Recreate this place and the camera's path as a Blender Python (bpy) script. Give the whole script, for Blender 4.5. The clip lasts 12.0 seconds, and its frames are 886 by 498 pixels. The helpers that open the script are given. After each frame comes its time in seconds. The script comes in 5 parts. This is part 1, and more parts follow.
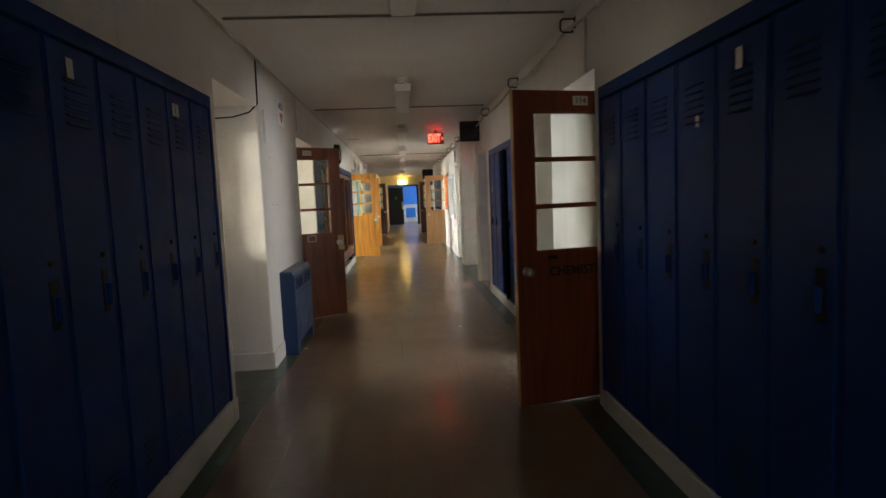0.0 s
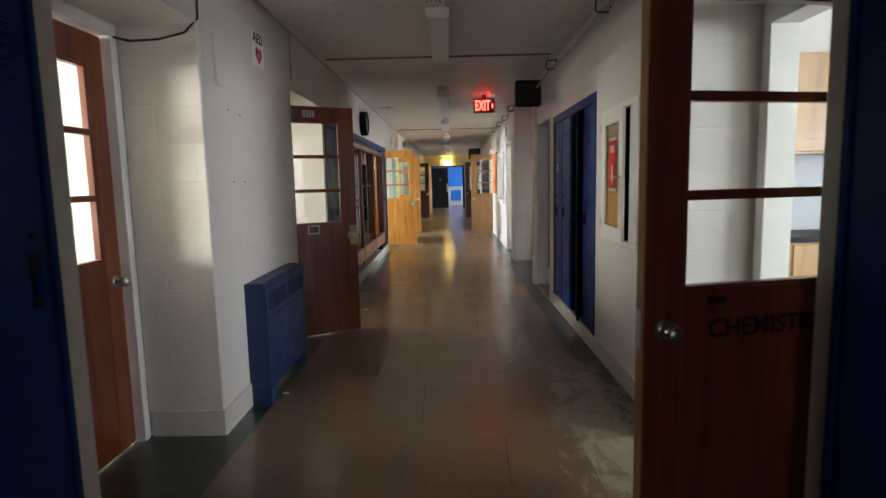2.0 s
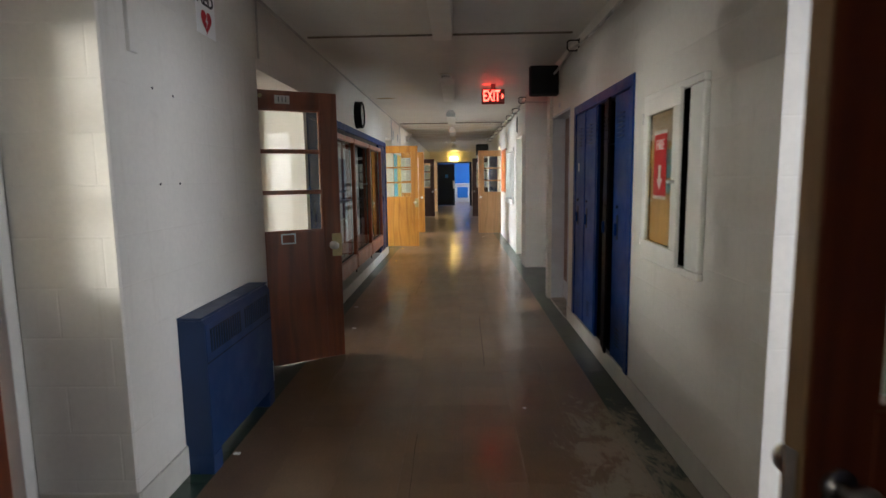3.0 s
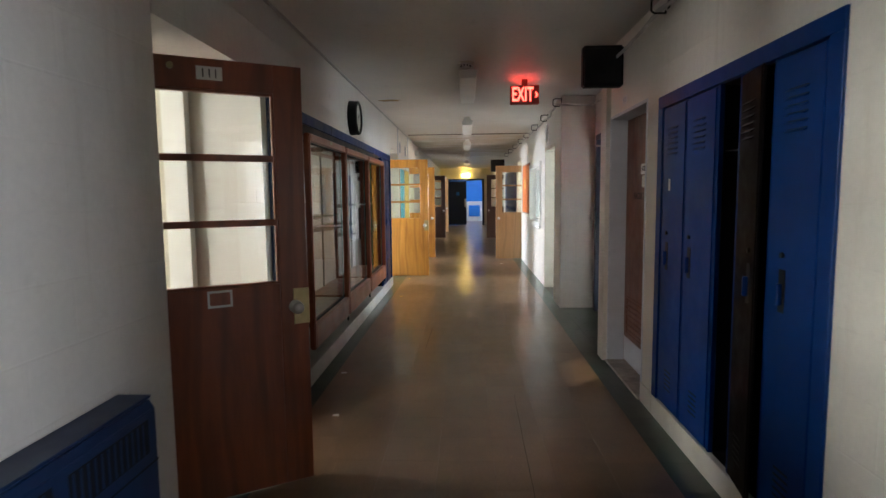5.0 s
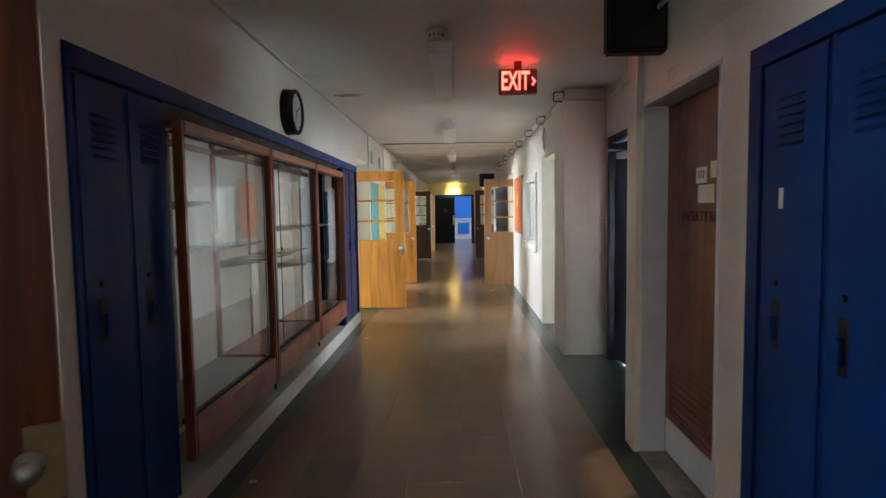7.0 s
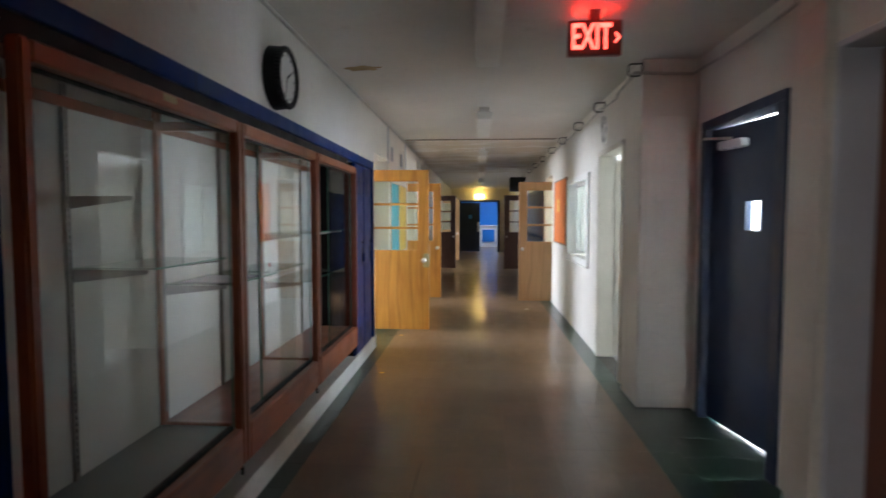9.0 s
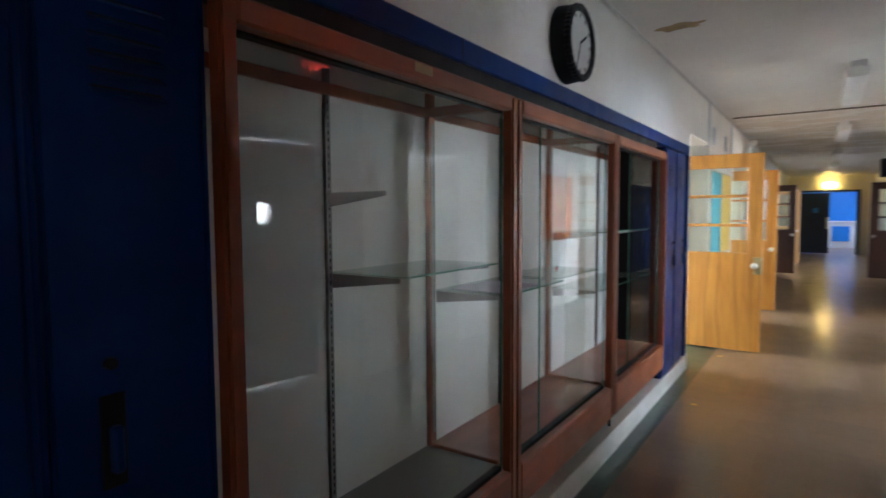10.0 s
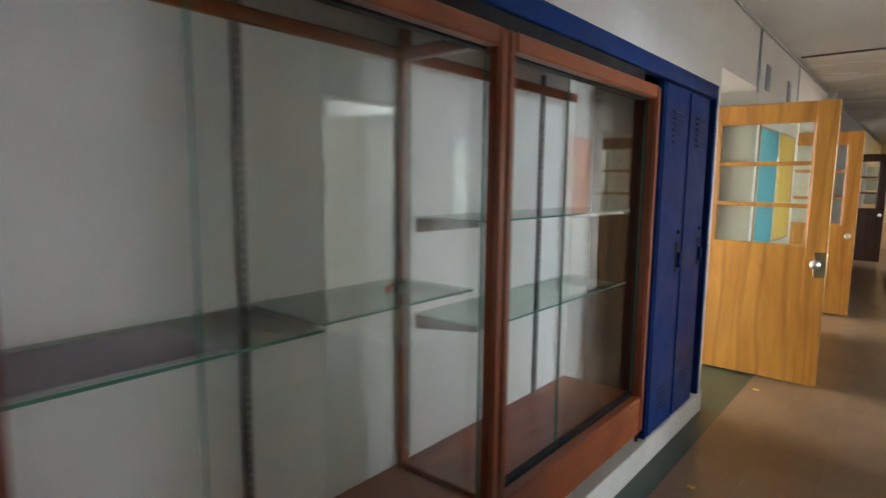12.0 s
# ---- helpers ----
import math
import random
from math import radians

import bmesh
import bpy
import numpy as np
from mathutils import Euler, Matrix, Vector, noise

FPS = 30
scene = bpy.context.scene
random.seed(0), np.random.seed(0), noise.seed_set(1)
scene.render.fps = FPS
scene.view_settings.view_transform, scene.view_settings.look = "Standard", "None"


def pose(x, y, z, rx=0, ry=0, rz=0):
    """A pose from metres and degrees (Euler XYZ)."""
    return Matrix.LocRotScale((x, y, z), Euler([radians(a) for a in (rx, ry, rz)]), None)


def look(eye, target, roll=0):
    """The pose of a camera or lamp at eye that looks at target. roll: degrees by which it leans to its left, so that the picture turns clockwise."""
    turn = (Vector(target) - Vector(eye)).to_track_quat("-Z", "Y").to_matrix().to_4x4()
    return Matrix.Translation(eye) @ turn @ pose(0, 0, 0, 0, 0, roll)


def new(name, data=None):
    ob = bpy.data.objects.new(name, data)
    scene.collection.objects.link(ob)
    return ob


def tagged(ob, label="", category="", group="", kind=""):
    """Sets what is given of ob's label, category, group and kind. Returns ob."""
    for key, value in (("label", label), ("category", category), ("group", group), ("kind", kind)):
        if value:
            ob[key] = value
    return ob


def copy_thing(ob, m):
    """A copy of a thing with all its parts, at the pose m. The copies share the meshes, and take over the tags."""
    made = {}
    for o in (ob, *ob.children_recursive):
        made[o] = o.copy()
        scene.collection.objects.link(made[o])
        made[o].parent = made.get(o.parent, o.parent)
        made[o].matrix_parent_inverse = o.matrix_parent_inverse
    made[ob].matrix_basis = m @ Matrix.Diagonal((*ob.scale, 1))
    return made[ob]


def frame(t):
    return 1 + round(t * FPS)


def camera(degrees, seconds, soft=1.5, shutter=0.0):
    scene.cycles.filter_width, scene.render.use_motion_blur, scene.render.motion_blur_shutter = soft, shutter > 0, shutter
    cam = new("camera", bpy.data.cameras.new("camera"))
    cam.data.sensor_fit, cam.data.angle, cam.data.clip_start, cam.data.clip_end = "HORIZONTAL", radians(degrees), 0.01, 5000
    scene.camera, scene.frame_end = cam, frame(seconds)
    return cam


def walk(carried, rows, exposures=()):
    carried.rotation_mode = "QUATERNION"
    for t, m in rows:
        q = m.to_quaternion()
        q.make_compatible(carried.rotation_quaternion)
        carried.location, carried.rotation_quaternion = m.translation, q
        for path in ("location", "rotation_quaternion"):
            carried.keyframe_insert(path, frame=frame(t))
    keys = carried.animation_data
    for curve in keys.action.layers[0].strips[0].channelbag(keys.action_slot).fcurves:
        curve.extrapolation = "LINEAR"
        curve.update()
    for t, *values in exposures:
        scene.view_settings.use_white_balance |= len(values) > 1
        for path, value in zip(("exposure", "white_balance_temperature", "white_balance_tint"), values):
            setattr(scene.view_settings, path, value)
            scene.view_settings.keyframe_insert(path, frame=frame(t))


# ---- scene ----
cam = camera(76.3, 12.0, shutter=0.4)

PATH = [
    (0, (-0.015, 0.023, 1.423), (0.119, 2.01, 1.24), -2.4),
    (0.5, (0.038, 0.475, 1.43), (0.068, 2.465, 1.238), -1.6),
    (1, (0.051, 0.96, 1.422), (0.043, 2.949, 1.211), -0.9),
    (1.5, (0.128, 1.428, 1.404), (0.121, 3.416, 1.185), -1.5),
    (2, (0.104, 1.874, 1.397), (0.075, 3.859, 1.158), -1.3),
    (2.5, (0.124, 2.31, 1.411), (0.093, 4.294, 1.161), -0.7),
    (3, (0.147, 2.734, 1.434), (0.094, 4.717, 1.181), -0.8),
    (3.2, (0.125, 2.935, 1.443), (0.045, 4.915, 1.185), -0.9),
    (5, (0.019, 4.394, 1.462), (-0.065, 6.383, 1.269), -0.6),
    (5.5, (0.084, 4.786, 1.47), (0.022, 6.778, 1.299), -1.0),
    (6, (0.06, 5.17, 1.459), (-0.004, 7.163, 1.3), -0.9),
    (6.5, (0.084, 5.557, 1.454), (0.025, 7.551, 1.304), -0.6),
    (7, (0.145, 5.911, 1.48), (0.092, 7.906, 1.344), -0.8),
    (7.2, (0.118, 6.047, 1.458), (0.07, 8.043, 1.336), -0.9),
    (8.8, (0.127, 7.013, 1.488), (0.047, 9.008, 1.375), -0.2),
    (9, (-0.017, 7.175, 1.478), (-0.144, 9.168, 1.364), -0.0),
    (9.5, (-0.132, 7.446, 1.463), (-0.746, 9.346, 1.336), -0.2),
    (10, (-0.15, 7.802, 1.487), (-1.265, 9.457, 1.357), -0.3),
    (10.5, (-0.265, 8.26, 1.453), (-1.532, 9.797, 1.272), 0.5),
    (11, (-0.254, 8.655, 1.458), (-1.544, 10.167, 1.236), 0.7),
    (11.5, (-0.229, 9.066, 1.472), (-1.555, 10.548, 1.254), 0.3),
    (12, (-0.193, 9.6, 1.492), (-1.469, 11.121, 1.248), 0.7),
]
walk(cam, [(t, look(eye, target, roll)) for t, eye, target, roll in PATH],
     exposures=[(0, 0.7, 6900, 15), (1, 0.74, 6700, 15), (2, 0.7, 6450, 15), (3, 0.65, 6400, 15), (6, 0.68, 6250, 14), (7.2, 0.6, 6350, 14), (9.2, 0.4, 6000, 14), (10.3, 0.95, 5800, 14), (11.2, 0.95, 5800, 14), (12, 0.4, 6500, 14)])

# ---- world, sun, window light ----
world = bpy.data.worlds.new("world")
scene.world = world
world.use_nodes = True
_wn = world.node_tree
_bg = _wn.nodes["Background"]
_sky = _wn.nodes.new("ShaderNodeTexSky")
_sky.sky_type = "NISHITA"
_sky.sun_disc = False
_sky.sun_elevation, _sky.sun_rotation = radians(13.8), radians(-126)
_wn.links.new(_sky.outputs[0], _bg.inputs[0])
_bg.inputs[1].default_value = 0.08

SUN_DIR = Vector((0.81, 0.587, -0.2435))
sun = new("sun", bpy.data.lights.new("sun", "SUN"))
sun.data.energy, sun.data.angle, sun.data.color = 5.0, radians(0.5), (1.0, 0.86, 0.66)
sun.rotation_euler = SUN_DIR.to_track_quat("-Z", "Y").to_euler()


def window_light(x, y, z, width, height, watts, toward, color=(0.86, 0.93, 1.0)):
    """Sky light that stands in a window's opening and shines along +x or -x."""
    lamp = new("window_light", bpy.data.lights.new("window_light", "AREA"))
    lamp.data.shape, lamp.data.size, lamp.data.size_y = "RECTANGLE", width, height
    lamp.data.energy, lamp.data.color = watts, color
    lamp.matrix_world = pose(x, y, z, 90, 0, -90 if toward > 0 else 90)
    return lamp


WARM, COOL, PLAIN = (1.0, 0.96, 0.89), (0.86, 0.92, 1.0), (0.96, 0.97, 1.0)
# (side, y centre, width, watts, colour)
WINDOWS = [
    (-1, 1.15, 2.0, 620, (1.0, 0.97, 0.92)),
    (-1, 3.2, 2.0, 450, WARM),
    (-1, 7.35, 1.8, 165, WARM),
    (-1, 14.0, 3.0, 820, COOL),
    (-1, 17.6, 2.6, 900, COOL),
    (-1, 24.0, 3.0, 600, COOL),
    (1, 1.7, 2.8, 350, COOL),
    (1, 14.2, 3.0, 680, (0.76, 0.88, 1.0)),
    (1, 19.5, 3.0, 900, WARM),
    (1, 24.0, 2.6, 500, COOL),
]
ROOM_X = 7.0
for _side, _y, _w, _watts, _col in WINDOWS:
    window_light(_side * (ROOM_X + 0.08), _y, 1.75, _w, 1.5, _watts, -_side, _col)

# ---- materials ----


def nodes_of(name):
    m = bpy.data.materials.new(name)
    m.use_nodes = True
    return m, m.node_tree, m.node_tree.nodes["Principled BSDF"]


def add(nt, kind, **inputs):
    n = nt.nodes.new(kind)
    for k, v in inputs.items():
        n.inputs[k.replace("_", " ")].default_value = v
    return n


def ramp(nt, fac, stops):
    n = nt.nodes.new("ShaderNodeValToRGB")
    while len(n.color_ramp.elements) < len(stops):
        n.color_ramp.elements.new(0.5)
    for e, (p, c) in zip(n.color_ramp.elements, stops):
        e.position = p
        e.color = (*c, 1) if len(c) == 3 else c
    nt.links.new(fac, n.inputs[0])
    return n.outputs[0]


def mixc(nt, fac, a, b, mode="MIX"):
    n = nt.nodes.new("ShaderNodeMix")
    n.data_type, n.blend_type = "RGBA", mode
    for s, v in ((0, fac), (6, a), (7, b)):
        if isinstance(v, bpy.types.NodeSocket):
            nt.links.new(v, n.inputs[s])
        else:
            n.inputs[s].default_value = (*v, 1) if s and len(v) == 3 else v
    return n.outputs[2]


def mathn(nt, op, a, b=0.0, c=0.0):
    n = nt.nodes.new("ShaderNodeMath")
    n.operation = op
    for s, v in enumerate((a, b, c)):
        if isinstance(v, bpy.types.NodeSocket):
            nt.links.new(v, n.inputs[s])
        else:
            n.inputs[s].default_value = v
    return n.outputs[0]


def coords(nt, world_space, scale=(1, 1, 1)):
    src = nt.nodes.new("ShaderNodeNewGeometry").outputs["Position"] if world_space else nt.nodes.new("ShaderNodeTexCoord").outputs["Object"]
    mp = nt.nodes.new("ShaderNodeMapping")
    mp.inputs["Scale"].default_value = scale
    nt.links.new(src, mp.inputs["Vector"])
    return mp.outputs[0]


def noise_tex(nt, vec, scale, detail=4, rough=0.6, distortion=0.0):
    n = add(nt, "ShaderNodeTexNoise", Scale=scale, Detail=detail, Roughness=rough, Distortion=distortion)
    nt.links.new(vec, n.inputs["Vector"])
    return n.outputs["Fac"]


def bump(nt, bsdf, height, strength, distance=0.005):
    n = add(nt, "ShaderNodeBump", Strength=strength, Distance=distance)
    nt.links.new(height, n.inputs["Height"])
    nt.links.new(n.outputs[0], bsdf.inputs["Normal"])


def paint(name, color, rough=0.5, vary=0.12, grain=0.15, metal=0.0, scuff=None, scale=3.0, world_space=True, specular=0.5):
    """Paint or plain stuff: broad tone changes, fine grain, and scuffs of another colour."""
    m, nt, b = nodes_of(name)
    v = coords(nt, world_space)
    dark = tuple(c * (1 - vary) for c in color)
    lite = tuple(min(1, c * (1 + vary)) for c in color)
    col = ramp(nt, noise_tex(nt, v, scale, 5), [(0.3, dark), (0.7, lite)])
    if scuff:
        mask = ramp(nt, noise_tex(nt, v, scale * 9, 8, 0.75), [(0.66, (0, 0, 0)), (0.72, (1, 1, 1))])
        col = mixc(nt, mathn(nt, "MULTIPLY", mask, 0.6), col, scuff)
    nt.links.new(col, b.inputs["Base Color"])
    fine = noise_tex(nt, v, scale * 40, 3)
    r = ramp(nt, noise_tex(nt, v, scale * 2.3, 6), [(0.3, (max(rough * 0.8, min(rough, 0.29)),) * 3), (0.7, (min(1, rough * 1.2),) * 3)])
    nt.links.new(r, b.inputs["Roughness"])
    b.inputs["Metallic"].default_value = metal
    b.inputs["Specular IOR Level"].default_value = specular
    bump(nt, b, fine, grain, 0.002)
    return m


def plaster(name, color, blocks=True, damp=None):
    """Painted block wall: faint block courses under thick paint, rolled grain, grime in soft patches."""
    m, nt, b = nodes_of(name)
    pos = nt.nodes.new("ShaderNodeNewGeometry").outputs["Position"]
    sep = nt.nodes.new("ShaderNodeSeparateXYZ")
    nt.links.new(pos, sep.inputs[0])
    comb = nt.nodes.new("ShaderNodeCombineXYZ")
    nt.links.new(mathn(nt, "ADD", sep.outputs[0], sep.outputs[1]), comb.inputs[0])
    nt.links.new(sep.outputs[2], comb.inputs[1])
    v = coords(nt, True)
    broad = noise_tex(nt, v, 0.9, 6, 0.65)
    col = ramp(nt, broad, [(0.3, tuple(c * 0.86 for c in color)), (0.7, color)])
    dirt = ramp(nt, noise_tex(nt, v, 5.0, 10, 0.7), [(0.60, (0, 0, 0)), (0.75, (1, 1, 1))])
    col = mixc(nt, mathn(nt, "MULTIPLY", dirt, 0.30), col, (0.42, 0.38, 0.30))
    mottle = ramp(nt, noise_tex(nt, v, 38, 5, 0.7), [(0.40, (1, 1, 1)), (0.60, (0, 0, 0))])
    col = mixc(nt, mathn(nt, "MULTIPLY", mottle, 0.14), col, tuple(c * 0.68 for c in color))
    runs = ramp(nt, noise_tex(nt, coords(nt, True, (5, 5, 0.35)), 2.2, 7, 0.7), [(0.58, (0, 0, 0)), (0.72, (1, 1, 1))])
    col = mixc(nt, mathn(nt, "MULTIPLY", runs, 0.22), col, (0.40, 0.35, 0.26))
    if damp:
        y0, y1, tone = damp
        up = ramp(nt, mathn(nt, "DIVIDE", mathn(nt, "SUBTRACT", sep.outputs[1], y0), y1 - y0), [(0.0, (0, 0, 0)), (0.08, (1, 1, 1)), (0.85, (1, 1, 1)), (1.0, (0, 0, 0))])
        patch = ramp(nt, noise_tex(nt, coords(nt, True, (0.55, 1.6, 1)), 1.5, 7, 0.62, 0.7), [(0.50, (0, 0, 0)), (0.56, (1, 1, 1))])
        rim = ramp(nt, noise_tex(nt, coords(nt, True, (0.55, 1.6, 1)), 1.5, 7, 0.62, 0.7), [(0.485, (0, 0, 0)), (0.50, (1, 1, 1)), (0.53, (0, 0, 0))])
        col = mixc(nt, mathn(nt, "MULTIPLY", mathn(nt, "MULTIPLY", up, patch), 0.45), col, tone)
        col = mixc(nt, mathn(nt, "MULTIPLY", mathn(nt, "MULTIPLY", up, rim), 0.6), col, tuple(c * 0.7 for c in tone))
    nt.links.new(col, b.inputs["Base Color"])
    b.inputs["Roughness"].default_value = 0.5
    h = mathn(nt, "MULTIPLY", noise_tex(nt, v, 130, 3), 0.25)
    h = mathn(nt, "ADD", h, mathn(nt, "MULTIPLY", noise_tex(nt, v, 14, 4), 0.5))
    if blocks:
        br = add(nt, "ShaderNodeTexBrick", Scale=1.0)
        br.inputs["Brick Width"].default_value, br.inputs["Row Height"].default_value = 0.406, 0.203
        br.inputs["Mortar Size"].default_value, br.inputs["Mortar Smooth"].default_value = 0.006, 0.8
        nt.links.new(comb.outputs[0], br.inputs["Vector"])
        h = mathn(nt, "SUBTRACT", h, mathn(nt, "MULTIPLY", br.outputs["Fac"], 0.5))
    bump(nt, b, h, 0.35, 0.004)
    return m


def wood(name, dark, lite, rough=0.35, grain=9.0, coat=0.3, upright=True):
    """Varnished wood veneer with long grain, broad figure and blotches."""
    m, nt, b = nodes_of(name)
    v = coords(nt, False, (6, 6, 0.5) if upright else (0.5, 6, 6))
    fig = noise_tex(nt, v, 1.3, 6, 0.6, 1.4)
    fine = noise_tex(nt, v, grain, 8, 0.7)
    col = ramp(nt, fig, [(0.25, dark), (0.5, tuple((a + c) / 2 for a, c in zip(dark, lite))), (0.75, lite)])
    col = mixc(nt, mathn(nt, "MULTIPLY", ramp(nt, fine, [(0.25, (1, 1, 1)), (0.7, (0, 0, 0))]), 0.3), col, tuple(c * 0.55 for c in dark))
    wv = add(nt, "ShaderNodeTexWave", Scale=0.75, Distortion=11.0, Detail=3.0)
    wv.inputs["Detail Scale"].default_value = 0.9
    nt.links.new(coords(nt, False, (2.4, 2.4, 0.42) if upright else (0.42, 2.4, 2.4)), wv.inputs["Vector"])
    band = ramp(nt, wv.outputs["Fac"], [(0.0, (1, 1, 1)), (0.22, (0, 0, 0))])
    col = mixc(nt, mathn(nt, "MULTIPLY", band, 0.42), col, tuple(c * 0.6 for c in dark))
    blotch = noise_tex(nt, coords(nt, False), 2.2, 4)
    col = mixc(nt, mathn(nt, "MULTIPLY", ramp(nt, blotch, [(0.45, (0, 0, 0)), (0.7, (1, 1, 1))]), 0.3), col, tuple(c * 0.7 for c in lite))
    nt.links.new(col, b.inputs["Base Color"])
    r = ramp(nt, noise_tex(nt, coords(nt, False), 7, 6), [(0.35, (max(0.29, rough * 0.85),) * 3), (0.7, (max(0.36, rough * 1.35),) * 3)])
    nt.links.new(r, b.inputs["Roughness"])
    b.inputs["Coat Weight"].default_value, b.inputs["Coat Roughness"].default_value = coat, 0.3
    bump(nt, b, fine, 0.12, 0.002)
    return m


def glass(name, tint=(0.96, 0.99, 0.97), haze=0.02):
    m, nt, b = nodes_of(name)
    nt.nodes.remove(b)
    tr = nt.nodes.new("ShaderNodeBsdfTransparent")
    tr.inputs[0].default_value = (*tint, 1)
    gl = add(nt, "ShaderNodeBsdfAnisotropic", Roughness=haze)
    lw = add(nt, "ShaderNodeLayerWeight", Blend=0.5)
    fr = mathn(nt, "ADD", mathn(nt, "MULTIPLY", mathn(nt, "POWER", lw.outputs["Facing"], 5.0), 0.94), 0.052)
    mx = nt.nodes.new("ShaderNodeMixShader")
    nt.links.new(fr, mx.inputs[0])
    nt.links.new(tr.outputs[0], mx.inputs[1])
    nt.links.new(gl.outputs[0], mx.inputs[2])
    nt.links.new(mx.outputs[0], nt.nodes["Material Output"].inputs["Surface"])
    return m


def glow(name, color, strength):
    m, nt, b = nodes_of(name)
    b.inputs["Base Color"].default_value = (*color, 1)
    b.inputs["Emission Color"].default_value = (*color, 1)
    b.inputs["Emission Strength"].default_value = strength
    return m


def vinyl(name, lite, dark, pieces, worn=None):
    """Waxed vinyl tile: each a little different, marbled, scuffed; worn = the patch where the wax is scrubbed off."""
    m, nt, b = nodes_of(name)
    v = coords(nt, True)
    if pieces:
        rnd = nt.nodes.new("ShaderNodeObjectInfo").outputs["Random"]
    else:
        rnd = nt.nodes.new("ShaderNodeNewGeometry").outputs["Random Per Island"]
    col = ramp(nt, noise_tex(nt, v, 1.1, 6, 0.65), [(0.3, dark), (0.7, lite)])
    marble = noise_tex(nt, coords(nt, True, (6, 2, 6)), 5.0, 7, 0.65)
    col = mixc(nt, mathn(nt, "MULTIPLY", marble, 0.3), col, tuple(c * 0.62 for c in dark))
    speck = ramp(nt, noise_tex(nt, v, 95, 3, 0.7), [(0.42, (1, 1, 1)), (0.56, (0, 0, 0))])
    col = mixc(nt, mathn(nt, "MULTIPLY", speck, 0.22), col, tuple(c * 0.5 for c in dark))
    scuff = ramp(nt, noise_tex(nt, coords(nt, True, (9, 1.6, 1)), 4.5, 8, 0.75, 0.4), [(0.60, (0, 0, 0)), (0.70, (1, 1, 1))])
    col = mixc(nt, mathn(nt, "MULTIPLY", scuff, 0.28), col, tuple(min(1, c * 1.6) for c in lite))
    tone = mathn(nt, "ADD", mathn(nt, "MULTIPLY", rnd, 0.16), 0.91)
    hs = nt.nodes.new("ShaderNodeHueSaturation")
    nt.links.new(tone, hs.inputs["Value"])
    nt.links.new(col, hs.inputs["Color"])
    col = hs.outputs[0]
    rough = ramp(nt, noise_tex(nt, coords(nt, True, (3, 1, 3)), 2.4, 6, 0.6), [(0.3, (0.30,) * 3), (0.72, (0.38,) * 3)])
    if worn:
        cx, cy, rx, ry = worn
        sep = nt.nodes.new("ShaderNodeSeparateXYZ")
        nt.links.new(v, sep.inputs[0])
        dx = mathn(nt, "DIVIDE", mathn(nt, "SUBTRACT", sep.outputs[0], cx), rx)
        dy = mathn(nt, "DIVIDE", mathn(nt, "SUBTRACT", sep.outputs[1], cy), ry)
        d = mathn(nt, "ADD", mathn(nt, "MULTIPLY", dx, dx), mathn(nt, "MULTIPLY", dy, dy))
        n = noise_tex(nt, coords(nt, True, (2.6, 1.3, 1)), 2.8, 10, 0.78, 0.5)
        f = mathn(nt, "SUBTRACT", mathn(nt, "MULTIPLY", n, 1.9), mathn(nt, "MULTIPLY", d, 0.35))
        mask = ramp(nt, f, [(0.76, (0, 0, 0)), (0.90, (1, 1, 1))])
        col = mixc(nt, mathn(nt, "MULTIPLY", mask, 0.65), col, (0.42, 0.37, 0.28))
        rough = mixc(nt, mask, rough, (0.6, 0.6, 0.6))
    nt.links.new(col, b.inputs["Base Color"])
    nt.links.new(rough, b.inputs["Roughness"])
    b.inputs["Coat Weight"].default_value, b.inputs["Coat Roughness"].default_value = 0.4, 0.14
    bump(nt, b, noise_tex(nt, v, 3.5, 2), 0.03, 0.01)
    return m


WALL = plaster("wall_paint", (0.80, 0.77, 0.70))
WALL_SMOOTH = plaster("room_paint", (0.78, 0.76, 0.70), False)
ROOM_CREAM = plaster("cream_room_paint", (0.60, 0.56, 0.44), False)
CEIL = plaster("ceiling_paint", (0.80, 0.78, 0.73), False, (15.9, 23.5, (0.46, 0.36, 0.20)))
CURB = paint("curb_paint", (0.62, 0.60, 0.53), 0.55, 0.12, 0.4, scuff=(0.22, 0.19, 0.15))
BLUE = paint("locker_blue", (0.001, 0.031, 0.155), 0.40, 0.16, 0.12, scuff=(0.004, 0.044, 0.19), specular=0.15)
HEATER_BLUE = paint("heater_blue", (0.006, 0.026, 0.080), 0.42, 0.15, 0.12, scuff=(0.02, 0.05, 0.10), specular=0.4)
BLUE_DARK = paint("door_blue", (0.008, 0.022, 0.060), 0.42, 0.18, 0.12)
BLACK = paint("black_metal", (0.010, 0.010, 0.011), 0.5, 0.2, 0.1, specular=0.25)
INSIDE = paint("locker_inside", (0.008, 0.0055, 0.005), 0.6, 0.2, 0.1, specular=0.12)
STEEL = paint("steel", (0.55, 0.54, 0.52), 0.28, 0.1, 0.05, metal=1.0, scale=12)
BRASS = paint("brass", (0.44, 0.36, 0.20), 0.35, 0.15, 0.05, metal=1.0, scale=12)
PAPER = paint("white_card", (0.90, 0.90, 0.88), 0.5, 0.03, 0.05)
WHITE = paint("white_plastic", (0.72, 0.72, 0.70), 0.45, 0.05, 0.05)
LAMPW = paint("lamp_enamel", (0.84, 0.83, 0.79), 0.4, 0.06, 0.05)
GREYP = paint("grey_frame_paint", (0.52, 0.55, 0.60), 0.45, 0.1, 0.1)
